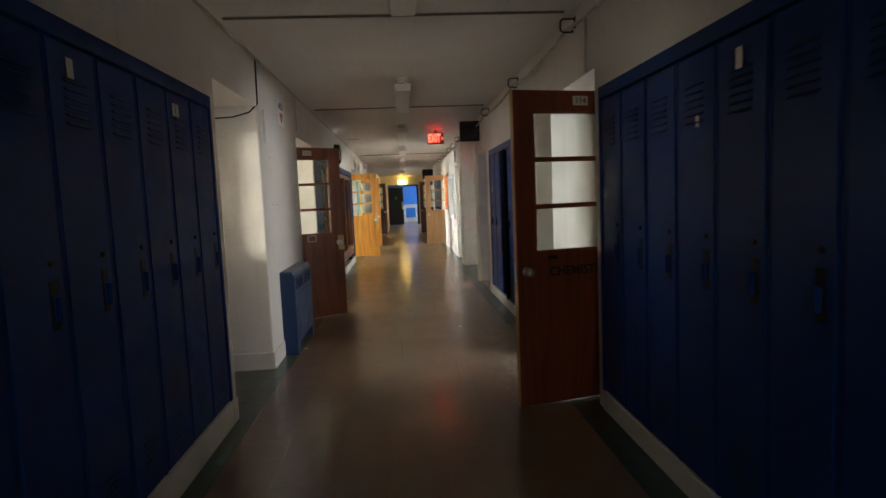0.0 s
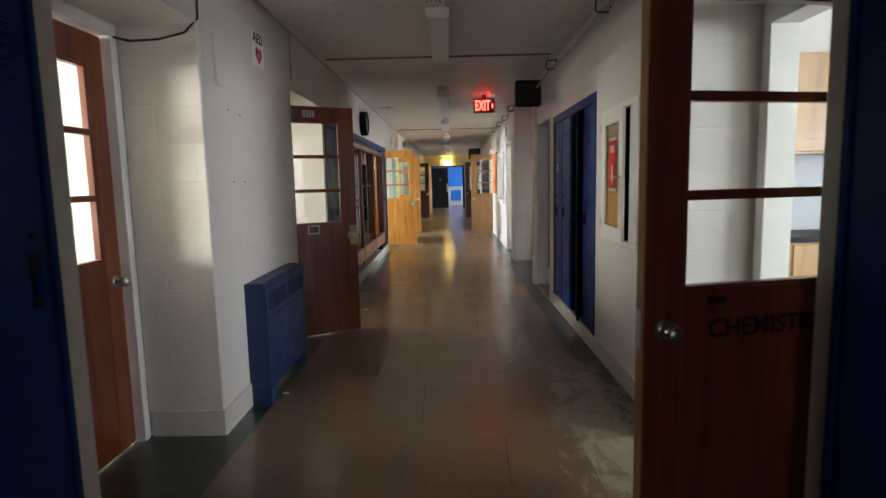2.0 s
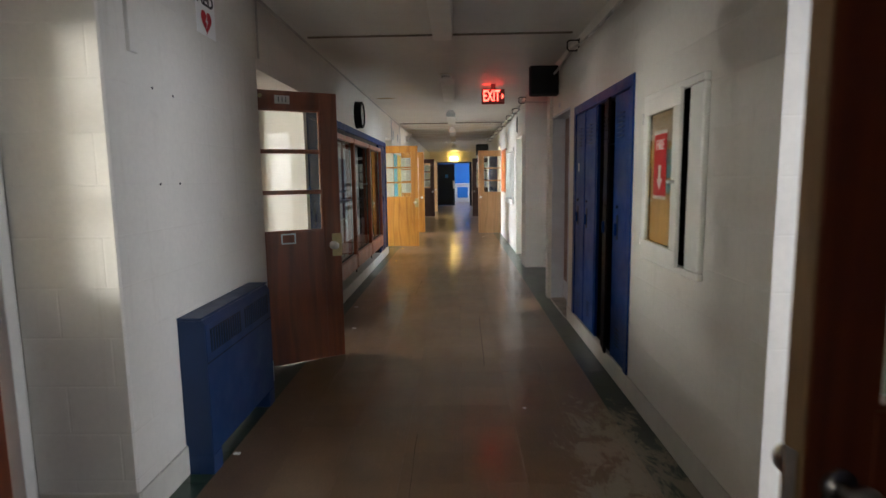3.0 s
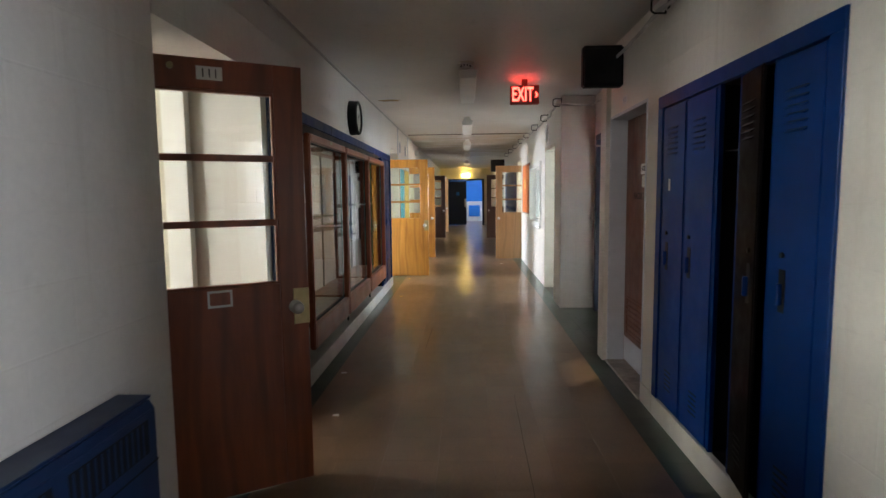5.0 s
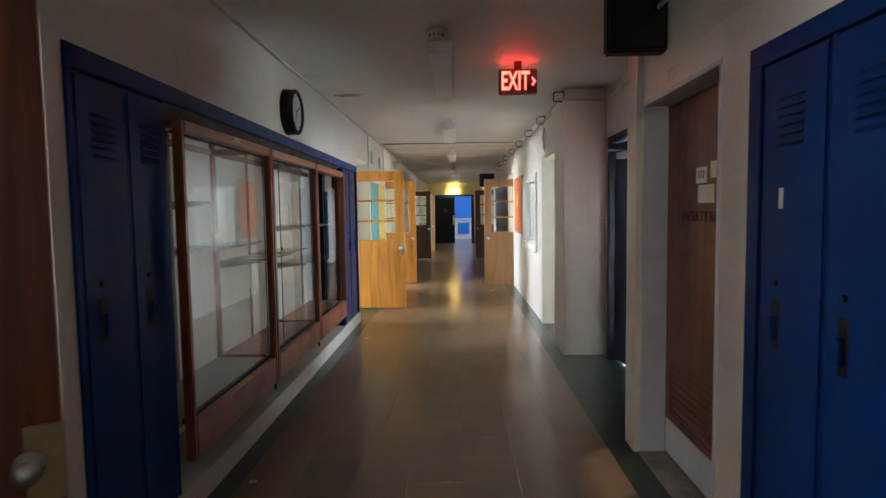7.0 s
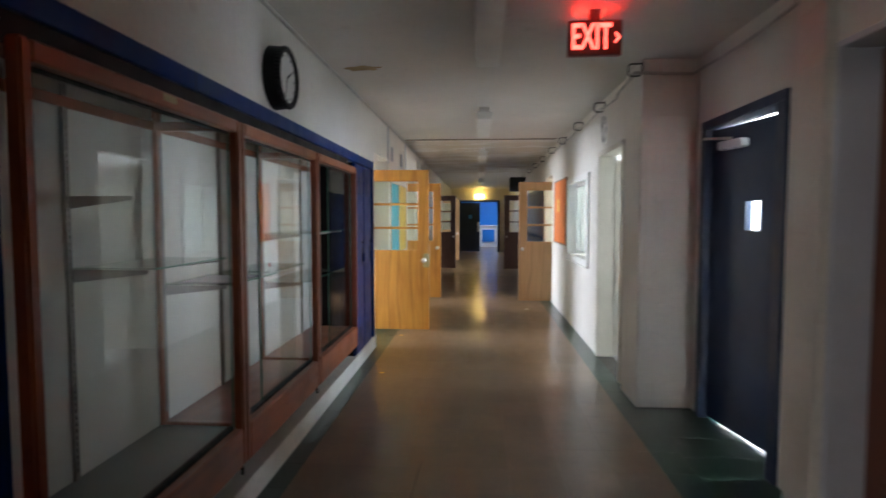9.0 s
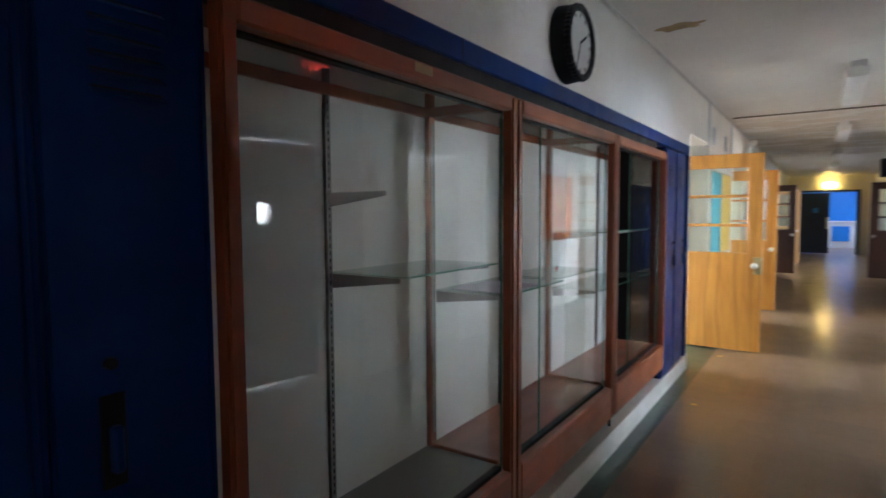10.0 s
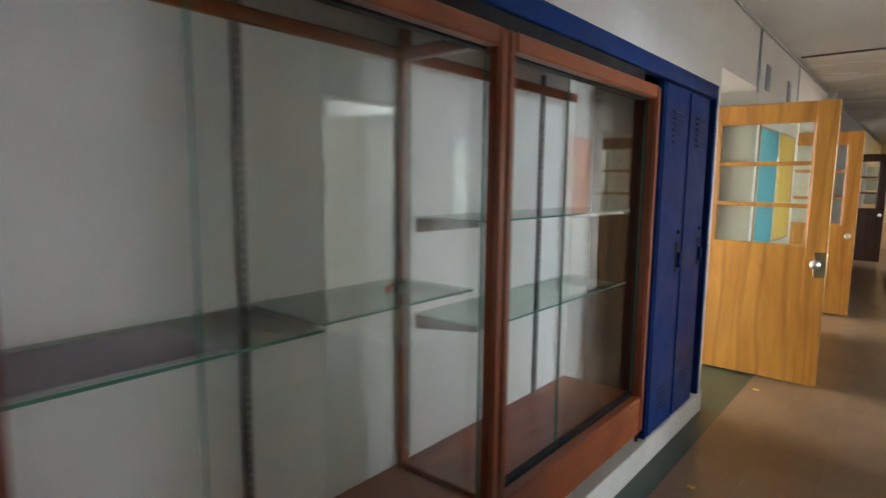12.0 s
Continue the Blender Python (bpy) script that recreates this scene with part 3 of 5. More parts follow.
def glazed_door(label, m, s, wd, wood_mat, number="", w=0.90, word="", plate=False, knob_mat=None, group="classroom doors", frosted=False, top=2.08, zs=(1.035, 1.335, 1.640, 1.945)):
    """Half-glazed door leaf. Hinge at x=0, leaf towards s*x, front faces -y, 45 mm thick."""
    d = thing("classroom_door", m, label, "door", group)
    st, th, z0 = 0.135, 0.045, 0.012

    def bx(a, b, za, zb, y0=0.0, y1=th):
        xa, xb = sorted((s * a, s * b))
        return (xa, xb, y0, y1, za, zb)

    part("hinge_stile", boxes(bx(0, st, z0, top)), wood_mat, d)
    part("lock_stile", boxes(bx(w - st, w, z0, top)), wood_mat, d)
    part("top_rail", boxes(bx(st, w - st, zs[3], top)), wood_mat, d)
    part("lower_panel", boxes(bx(st, w - st, z0, zs[0])), wood_mat, d)
    for z in zs[1:3]:
        part("glazing_bar", boxes(bx(st, w - st, z - 0.016, z + 0.016, 0.006, th - 0.006)), wood_mat, d)
    for i, (za, zb) in enumerate(zip(zs, zs[1:])):
        g0, g1 = (0.016 if i else 0), (0.016 if i < 2 else 0)
        part("pane", boxes(bx(st, w - st, za + g0, zb - g1, 0.020, 0.024), bevel=0), WIRED if frosted else PANE, d)
    bead = []
    for za, zb in ((zs[0], zs[0] + 0.012), (zs[3] - 0.012, zs[3])):
        bead.append(bx(st, w - st, za, zb, 0.004, th - 0.004))
    bead += [bx(st, st + 0.012, zs[0], zs[3], 0.005, th - 0.005), bx(w - st - 0.012, w - st, zs[0], zs[3], 0.005, th - 0.005)]
    part("glazing_bead", boxes(*bead, bevel=0.002), wood_mat, d)
    kx = s * (w - 0.065)
    kz = 0.915
    for y, dy in ((0, -1), (th, 1)):
        k = rod((kx, y, kz), (kx, y + dy * 0.008, kz), 0.033)
        rod((kx, y, kz), (kx, y + dy * 0.04, kz), 0.013, bm=k)
        ball((kx, y + dy * 0.055, kz), 0.029, (1, 0.8, 1), bm=k)
        part("door_knob", k, knob_mat or STEEL, d, "round polished metal knob", smooth=True)
    if plate:
        part("lock_plate", boxes(bx(w - 0.075, w + 0.004, kz - 0.09, kz + 0.09, -0.004, th * 0.6)), BRASS, d, "brass wrap-round lock plate")
    if number:
        nx = s * (w * 0.5) if not wd else s * wd
        p = part("number_plate", boxes((nx - 0.055, nx + 0.055, -0.004, 0.0, 1.985, 2.045), bevel=0.001), WHITE, d, "white number plate")
        letters("number", number, 0.054, INK, p, pose(nx, -0.0055, 2.013), "black numerals")
    if word:
        letters("lettering", word, 0.085, INK, d, pose(s * w * 0.5, -0.0015, 0.90), "black painted capital letters", bold=0.002)
    return d


def label_holder(d, x, z):
    part("card_holder", boxes((x - 0.055, x + 0.055, -0.006, 0, z - 0.04, z - 0.03), (x - 0.055, x + 0.055, -0.006, 0, z + 0.03, z + 0.04),
                              (x - 0.055, x - 0.045, -0.006, 0, z - 0.03, z + 0.03), (x + 0.045, x + 0.055, -0.006, 0, z - 0.03, z + 0.03), bevel=0.001), STEEL, d, "small metal card holder")


d114 = glazed_door("dark red-brown wooden half-glazed door standing open, numbered 114", pose(1.585, 3.812, 0, 0, 0, 12.7), -1, 0.42, RED_WOOD, "114", word="CHEMISTRY")
part("lock_edge", boxes((-0.9045, -0.9005, 0.002, 0.043, 0.014, 2.078), bevel=0.001), RAW, d114, "lighter bare wood on the door's edge")
part("lock_strike", boxes((-0.907, -0.9045, 0.010, 0.035, 0.85, 0.98), bevel=0.001), STEEL, d114)
part("paper_slip", boxes((-0.68, -0.61, -0.003, -0.001, 0.985, 1.01), bevel=0), INK, d114)
d111 = glazed_door("red-brown wooden half-glazed door standing open, numbered 111", pose(-1.555, 6.70, 0, 0, 0, 31.0), 1, 0.49, RED_WOOD, "111", w=0.905, plate=True)
label_holder(d111, 0.49, 0.985)
part("door_stop", rod((0.33, -0.02, 2.035), (0.33, 0, 2.035), 0.014), BRASS, d111)
glazed_door("golden varnished half-glazed wooden door standing open", pose(-1.56, 14.424, 0, 0, 0, 0), 1, 0, GOLD, plate=True)
glazed_door("golden varnished half-glazed wooden door standing open further on", pose(-1.605, 17.37, 0, 0, 0, 0), 1, 0, GOLD)
glazed_door("tan varnished half-glazed wooden door standing open", pose(1.575, 17.07, 0, 0, 0, 0), -1, 0, TAN)
glazed_door("brown-black half-glazed wooden door standing open", pose(-1.58, 23.28, 0, 0, 0, 0), 1, 0, DARK_WOOD)
glazed_door("brown-black half-glazed wooden door standing open", pose(1.59, 23.10, 0, 0, 0, 0), -1, 0, DARK_WOOD)
glazed_door("tan half-glazed wooden door standing open far off", pose(-1.58, 26.32, 0, 0, 0, 0), 1, 0, TAN)
glazed_door("closed reddish wooden half-glazed door in its recess", pose(-1.655, 3.85, 0, 0, 0, 90), 1, 0, RED_WOOD, "113", w=0.97, top=2.16, zs=(1.03, 1.35, 1.675, 2.0))
fp = thing("number_sign", pose(-1.608, 4.335, 0, 0, 0, 90), "small white room number sign on the door frame", "sign")
part("plate", boxes((-0.06, 0.06, -0.004, 0, 2.185, 2.235), bevel=0.001), WHITE, fp)
letters("number", "113", 0.05, INK, fp, pose(0, -0.0055, 2.208))


def door_frame(name, side, y0, y1, top, material, label, depth=0.14, w=0.055, x=BX):
    """Jambs and head round an opening in the partition."""
    f = thing(name, Matrix.Identity(4), label, "door frame", kind="structure")
    xa, xb = sorted((side * (x - 0.012), side * (x - 0.012 + depth)))
    part("jamb", boxes((xa, xb, y0, y0 + w, 0, top)), material, f)
    part("jamb", boxes((xa, xb, y1 - w, y1, 0, top)), material, f)
    part("head", boxes((xa, xb, y0, y1, top, top + w)), material, f)
    return f


for i, (a, b, top) in enumerate(LEFT_DOORS):
    door_frame("door_frame_left_%d" % (i + 1), -1, a - 0.045, b + 0.045, top - 0.02, TRIMW, "white painted door frame")
for i, (a, b, top) in enumerate(RIGHT_DOORS):
    if i != 1:
        door_frame("door_frame_right_%d" % (i + 1), 1, a - 0.045, b + 0.045, top - 0.02, TRIMW, "white painted door frame")

# faculty restroom door in its deep jamb
rest = thing("restroom_door", pose(1.375, 9.255, 0, 0, 0, -90), "closed red-brown veneer restroom door with a louvre and kick plate", "door")
part("leaf", boxes((0, 0.93, 0, 0.045, 0.02, 2.06)), REST_WOOD, rest)
part("kick_plate", boxes((0.02, 0.91, -0.003, 0.0, 0.03, 0.235), bevel=0.001), GREYP, rest, "dull steel kick plate")
for i in range(7):
    bm = boxes((0.10, 0.83, -0.012, 0.006, 0, 0.012), bevel=0.001)
    bmesh.ops.transform(bm, matrix=Matrix.Translation((0, 0, 0.30 + i * 0.042)) @ Matrix.Rotation(radians(-28), 4, "X"), verts=bm.verts[:])
    part("louvre_slat", bm, REST_WOOD, rest)
part("louvre_frame", boxes((0.08, 0.85, -0.008, 0, 0.268, 0.285), (0.08, 0.85, -0.008, 0, 0.575, 0.592), (0.08, 0.10, -0.008, 0, 0.285, 0.575), (0.83, 0.85, -0.008, 0, 0.285, 0.575)), REST_WOOD, rest)
letters("lettering", "FACULTY REST", 0.075, INK, rest, pose(0.47, -0.002, 1.43), "worn black capital letters")
pl = part("number_plate", boxes((0.40, 0.52, -0.004, 0, 1.60, 1.68), bevel=0.001), WHITE, rest)
letters("number", "112", 0.055, INK, pl, pose(0.46, -0.0055, 1.64))
part("paper_scraps", boxes((0.42, 0.60, -0.0015, 0, 1.50, 1.59), (0.56, 0.62, -0.002, 0, 1.62, 1.70), bevel=0), CREAM, rest, "torn paper and glue marks")
fr = thing("door_frame_restroom", Matrix.Identity(4), "grey painted deep door jamb", "door frame", kind="structure")
part("jamb", boxes((1.235, 1.49, 8.30, 8.325, 0, 2.065)), GREYP, fr)
part("jamb", boxes((1.236, 1.49, 9.255, 9.28, 0, 2.065)), GREYP, fr)
part("head", boxes((1.235, 1.49, 8.30, 9.28, 2.065, 2.09)), GREYP, fr)
part("threshold", boxes((1.22, 1.50, 8.325, 9.255, -0.005, 0.016)), STONE, fr, "worn stone threshold")
pl2 = thing("number_sign", pose(R, 8.86, 0, 0, 0, -90), "small white room number sign over the door", "sign")
part("plate", boxes((-0.06, 0.06, -0.004, 0, 2.13, 2.20), bevel=0.001), WHITE, pl2)
letters("number", "112", 0.055, GREYP, pl2, pose(0, -0.0055, 2.165))

# blue fire door, ajar, in the wide recess
fire = thing("fire_door", pose(1.655, 11.37, 0, 0, 0, -80.5), "dark blue steel fire door standing ajar with a small window", "door")
fl = part("leaf", boxes((0, 0.40, 0, 0.045, 0.02, 2.09), (0.54, 0.93, 0, 0.045, 0.02, 2.09), (0.40, 0.54, 0, 0.045, 0.02, 1.39), (0.40, 0.54, 0, 0.045, 1.58, 2.09), bevel=0), BLUE_DARK, fire)
part("window_pane", boxes((0.40, 0.54, 0.02, 0.026, 1.39, 1.58), bevel=0), PANE, fire, "small wired glass window")
part("window_bead", boxes((0.385, 0.555, -0.008, 0.0, 1.375, 1.392), (0.385, 0.555, -0.008, 0.0, 1.578, 1.595), (0.385, 0.402, -0.008, 0, 1.392, 1.578), (0.538, 0.555, -0.008, 0, 1.392, 1.578)), BLUE_DARK, fire)
part("push_plate", boxes((0.83, 0.92, -0.004, 0, 0.72, 1.15), bevel=0.001), STEEL, fire, "worn steel push plate")
part("door_closer", boxes((0.16, 0.42, -0.07, 0, 1.93, 1.99), bevel=0.01), GREYP, fire, "grey door closer")
part("closer_arm", tube([(0.30, -0.05, 2.0), (0.16, -0.16, 2.01), (0.02, -0.06, 2.03)], 0.009), STEEL, fire)
ff = thing("door_frame_fire", Matrix.Identity(4), "dark blue painted steel door frame", "door frame", kind="structure")
part("jamb", boxes((1.60, 1.75, 11.37, 11.44, 0, 2.10)), BLUE_DARK, ff)
part("jamb", boxes((1.60, 1.75, 10.30, 10.40, 0, 2.10)), BLUE_DARK, ff)
part("head", boxes((1.60, 1.75, 10.30, 11.44, 2.10, 2.16)), BLUE_DARK, ff)
window_light(3.38, 11.2, 1.35, 1.25, 1.2, 560, -1, COOL)

# cream door frame to the bright office, its door swung inside
of = thing("door_frame_office", Matrix.Identity(4), "cream painted door frame", "door frame", kind="structure")
part("jamb", boxes((R - 0.012, 1.412, 12.20, 12.25, 0, 2.10)), CREAM, of)
part("jamb", boxes((R - 0.012, 1.412, 13.17, 13.22, 0, 2.10)), CREAM, of)
part("head", boxes((R - 0.012, 1.412, 12.20, 13.22, 2.10, 2.15)), CREAM, of)
od = thing("office_door", pose(1.40, 13.15, 0, 0, 0, -12), "cream painted door standing open into the office", "door")
part("leaf", boxes((0, 0.88, 0, 0.04, 0.02, 2.06)), CREAM, od)
part("door_knob", ball((0.82, -0.05, 0.95), 0.028, bm=rod((0.82, 0, 0.95), (0.82, -0.05, 0.95), 0.012)), STEEL, od, smooth=True)

# unseen opening added behind the start; its light brightens the near doors
bd = thing("door_frame_back", Matrix.Identity(4), "dark blue frame of an added, unseen light opening", "door frame", kind="structure")
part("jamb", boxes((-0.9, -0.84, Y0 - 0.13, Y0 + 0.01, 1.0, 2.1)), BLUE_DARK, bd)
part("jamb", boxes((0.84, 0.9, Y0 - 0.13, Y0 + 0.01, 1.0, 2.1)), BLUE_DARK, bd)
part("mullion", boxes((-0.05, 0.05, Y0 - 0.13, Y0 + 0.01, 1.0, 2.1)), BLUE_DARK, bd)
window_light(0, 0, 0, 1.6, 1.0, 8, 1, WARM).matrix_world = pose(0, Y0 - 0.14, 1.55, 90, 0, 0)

# double doors at the far end: one leaf closed, one open
ed = thing("end_door", pose(-0.78, Y1 - 0.02, 0), "closed dark blue double door leaf at the corridor's end", "door")
part("leaf", boxes((0, 0.80, 0, 0.045, 0.02, 2.07)), BLUE_DARK, ed)
part("sign", boxes((0.33, 0.47, -0.004, 0, 1.40, 1.56), bevel=0.001), BLUE_WALL, ed, "small blue sign")
part("push_bar", boxes((0.70, 0.79, -0.03, 0, 0.85, 1.25), bevel=0.006), STEEL, ed)
ef = thing("door_frame_end", Matrix.Identity(4), "black-blue double door frame", "door frame", kind="structure")
part("jamb", boxes((-0.86, -0.78, Y1 - 0.03, Y1 + 0.16, 0, 2.10)), BLUE_DARK, ef)
part("jamb", boxes((0.76, 0.86, Y1 - 0.03, Y1 + 0.16, 0, 2.10)), BLUE_DARK, ef)
part("head", boxes((-0.86, 0.86, Y1 - 0.03, Y1 + 0.16, 2.10, 2.17)), BLUE_DARK, ef)
solid("counter", boxes((-0.2, 2.2, 35.2, 36.0, 0, 1.0), (-0.25, 2.2, 35.15, 36.0, 1.0, 1.05)), WHITE, "white counter front in the blue end room", "counter")
solid("blue_panel", boxes((0.15, 0.75, 35.17, 35.198, 0.25, 0.85)), BLUE_WALL, "blue panel on the white counter", "panel")
window_light(0.6, 33.6, 2.95, 2.0, 2.0, 60, 1, COOL).matrix_world = pose(0.6, 33.6, 2.95)

# ---- lockers ----


def locker(m, w, z0, z1, label, group, door=True, ajar=0.0, depth=0.36, num="", dark=False, grip=-0.075):
    """A steel locker: carcass, door with a louvred vent, recessed handle. Front at y=0."""
    k = thing("locker", m, label, "locker", group)
    t = 0.004
    part("carcass", boxes((0.002, t, 0.02, depth, z0, z1), (w - t, w - 0.002, 0.02, depth, z0, z1), (0.002, w - 0.002, depth - t, depth, z0, z1),
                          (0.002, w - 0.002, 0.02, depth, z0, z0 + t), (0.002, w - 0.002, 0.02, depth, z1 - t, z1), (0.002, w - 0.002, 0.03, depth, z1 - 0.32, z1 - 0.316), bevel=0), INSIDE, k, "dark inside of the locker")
    part("door_strip", boxes((0.0, 0.012, 0.0, 0.025, z0, z1), (w - 0.012, w, 0.0, 0.025, z0, z1), bevel=0.002), BLUE, k)
    if not door:
        return k
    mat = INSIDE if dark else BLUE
    hinge = Matrix.Translation((0.014, 0.004, 0)) @ Matrix.Rotation(radians(-ajar), 4, "Z") @ Matrix.Translation((-0.014, -0.004, 0))
    a, b, y0, y1 = 0.014, w - 0.014, -0.006, 0.014

    def put(name, bm, material, parent, lab=""):
        bmesh.ops.transform(bm, matrix=hinge, verts=bm.verts[:])
        return part(name, bm, material, parent, lab)

    dr = put("door", boxes((a, b, y0, y1, z0 + 0.008, z1 - 0.008), bevel=0.006, seg=2), mat, k)
    vb = z1 - 0.30
    louv = bmesh.new()
    for i in range(6):
        tmp = boxes((w / 2 - 0.065, w / 2 + 0.065, 0, 0.016, 0, 0.004), bevel=0)
        bmesh.ops.transform(tmp, matrix=Matrix.Translation((0, -0.020, vb + i * 0.03)) @ Matrix.Rotation(radians(35), 4, "X"), verts=tmp.verts[:])
        me = bpy.data.meshes.new("tmp")
        tmp.to_mesh(me)
        tmp.free()
        louv.from_mesh(me)
        bpy.data.meshes.remove(me)
    put("vent_louvre", louv, mat, dr)
    put("vent_backing", boxes(*[(w / 2 - 0.063, w / 2 + 0.063, -0.0068, -0.006, vb + i * 0.03 + 0.006, vb + i * 0.03 + 0.017) for i in range(6)], bevel=0), BLACK, dr)
    low = z0 + 0.12
    put("lower_vent", boxes(*[(w / 2 - 0.05, w / 2 + 0.05, -0.0075, -0.006, low + i * 0.028, low + i * 0.028 + 0.009) for i in range(5)], bevel=0), BLACK, dr)
    hx, hz = (w + grip if grip < 0 else grip), (z0 + z1) / 2 + 0.02
    put("handle_recess", boxes((hx - 0.022, hx + 0.022, -0.009, -0.006, hz - 0.085, hz + 0.085), bevel=0.002), BLACK, dr, "dark recessed handle plate")
    put("handle", boxes((hx - 0.010, hx + 0.010, -0.030, -0.008, hz - 0.055, hz + 0.03), bevel=0.005), BLUE, dr)
    put("lock_knob", rod((hx - 0.002, -0.006, hz + 0.14), (hx - 0.002, -0.016, hz + 0.14), 0.011), BLACK, dr)
    if num:
        put("number_tag", boxes((w / 2 - 0.062, w / 2 - 0.036, -0.009, -0.006, z1 - 0.505, z1 - 0.435), bevel=0.001), WHITE, dr, "worn white number tag")
    return k


def locker_trim(name, m, length, z0, z1, side=0.06, top=0.075):
    f = thing(name, m, "dark blue painted metal trim round the built-in lockers", "trim", kind="structure")
    part("top_trim", boxes((0, length, -0.012, 0.03, z1 - top, z1)), BLUE, f)
    part("side_trim", boxes((0, side, -0.012, 0.03, z0, z1 - top)), BLUE, f)
    part("side_trim", boxes((length - side, length, -0.012, 0.03, z0, z1 - top)), BLUE, f)
    return f


W1 = 0.325
locker_trim("trim_left_near", on_left(-1.8), 5.49, 0.165, 2.105, 0.03)
base = locker(on_left(3.69 - 0.03 - W1), W1, 0.165, 2.03, "dark blue steel wall locker with louvred door", "left locker row")
for i in range(1, 17):
    copy_thing(base, on_left(3.69 - 0.03 - W1 * (i + 1)))
locker_trim("trim_right_near", on_right(3.53), 5.33, 0.13, 2.06, 0.03)
base = locker(on_right(3.53 - 0.03), W1, 0.13, 1.985, "dark blue steel wall locker with louvred door", "right locker row")
for i in range(1, 16):
    copy_thing(base, on_right(3.53 - 0.03 - W1 * i))
solid("paper_scrap", boxes((L + 0.0145, L + 0.016, 2.15, 2.19, 1.90, 1.97), bevel=0), CURB, "worn grey sticker on a locker", "paper")
solid("paper_scrap", boxes((R - 0.016, R - 0.0145, 2.02, 2.06, 1.84, 1.92), bevel=0), WHITE, "torn white paper scrap on a locker", "paper")
solid("paper_scrap", boxes((R - 0.016, R - 0.0145, 2.32, 2.345, 1.67, 1.72), bevel=0), WHITE, "small white sticker on a locker", "paper")
solid("paper_scrap", boxes((L + 0.0145, L + 0.016, 3.07, 3.105, 1.90, 1.965), (L + 0.0145, L + 0.016, 3.115, 3.15, 1.90, 1.965), bevel=0), WHITE, "worn white sticker on a locker", "paper")

locker_trim("trim_right_mid", on_right(8.06), 1.76, 0.135, 2.05, 0.08)
LZ = (0.135, 1.975)
locker(on_right(7.98), 0.375, *LZ, "bright blue steel locker, closed, with a number tag", "middle lockers", num="0", grip=0.12)
locker(on_right(7.605), 0.38, *LZ, "bright blue steel locker, closed", "middle lockers", grip=0.09)
locker(on_right(7.225), 0.225, *LZ, "narrow open locker with a dark inside", "middle lockers", door=False)
locker(on_right(7.0), 0.28, *LZ, "dark brown-black locker with its door ajar", "middle lockers", ajar=9, dark=True)
locker(on_right(6.72), 0.34, *LZ, "bright blue steel locker, closed", "middle lockers", grip=0.12)

locker_trim("trim_left_mid", on_left(7.825), 5.535, 0.14, 2.075, 0.03, 0.08)
locker(on_left(7.858), 0.318, 0.14, 1.99, "dark blue steel locker beside the display case", "case lockers", grip=0.11)
locker(on_left(8.176), 0.318, 0.14, 1.99, "dark blue steel locker beside the display case", "case lockers", grip=0.11)
locker(on_left(12.46), 0.385, 0.14, 1.99, "bright blue steel locker past the display case", "case lockers")
locker(on_left(12.845), 0.385, 0.14, 1.99, "bright blue steel locker past the display case", "case lockers")
tj = thing("trim_joint", on_left(9.455), "dark open joint in the blue trim", "trim", kind="structure")
part("joint", boxes((-0.003, 0.003, -0.0132, -0.011, 1.996, 2.075), bevel=0), BLACK, tj)
part("trim_fill", boxes((0.11, 5.43, 0.375, 0.41, 0.14, 2.08)), CASE_BACK, thing("case_niche", on_left(7.73), "plain back panel of the display niche", "panel", kind="structure"))

locker_trim("trim_right_far", on_right(22.0), 3.7, 0.13, 2.06, 0.06)
base = locker(on_right(21.94), 0.358, 0.13, 1.985, "blue steel locker far along the corridor", "far lockers")
for i in range(1, 10):
    copy_thing(base, on_right(21.94 - 0.358 * i))

# ---- display cases ----


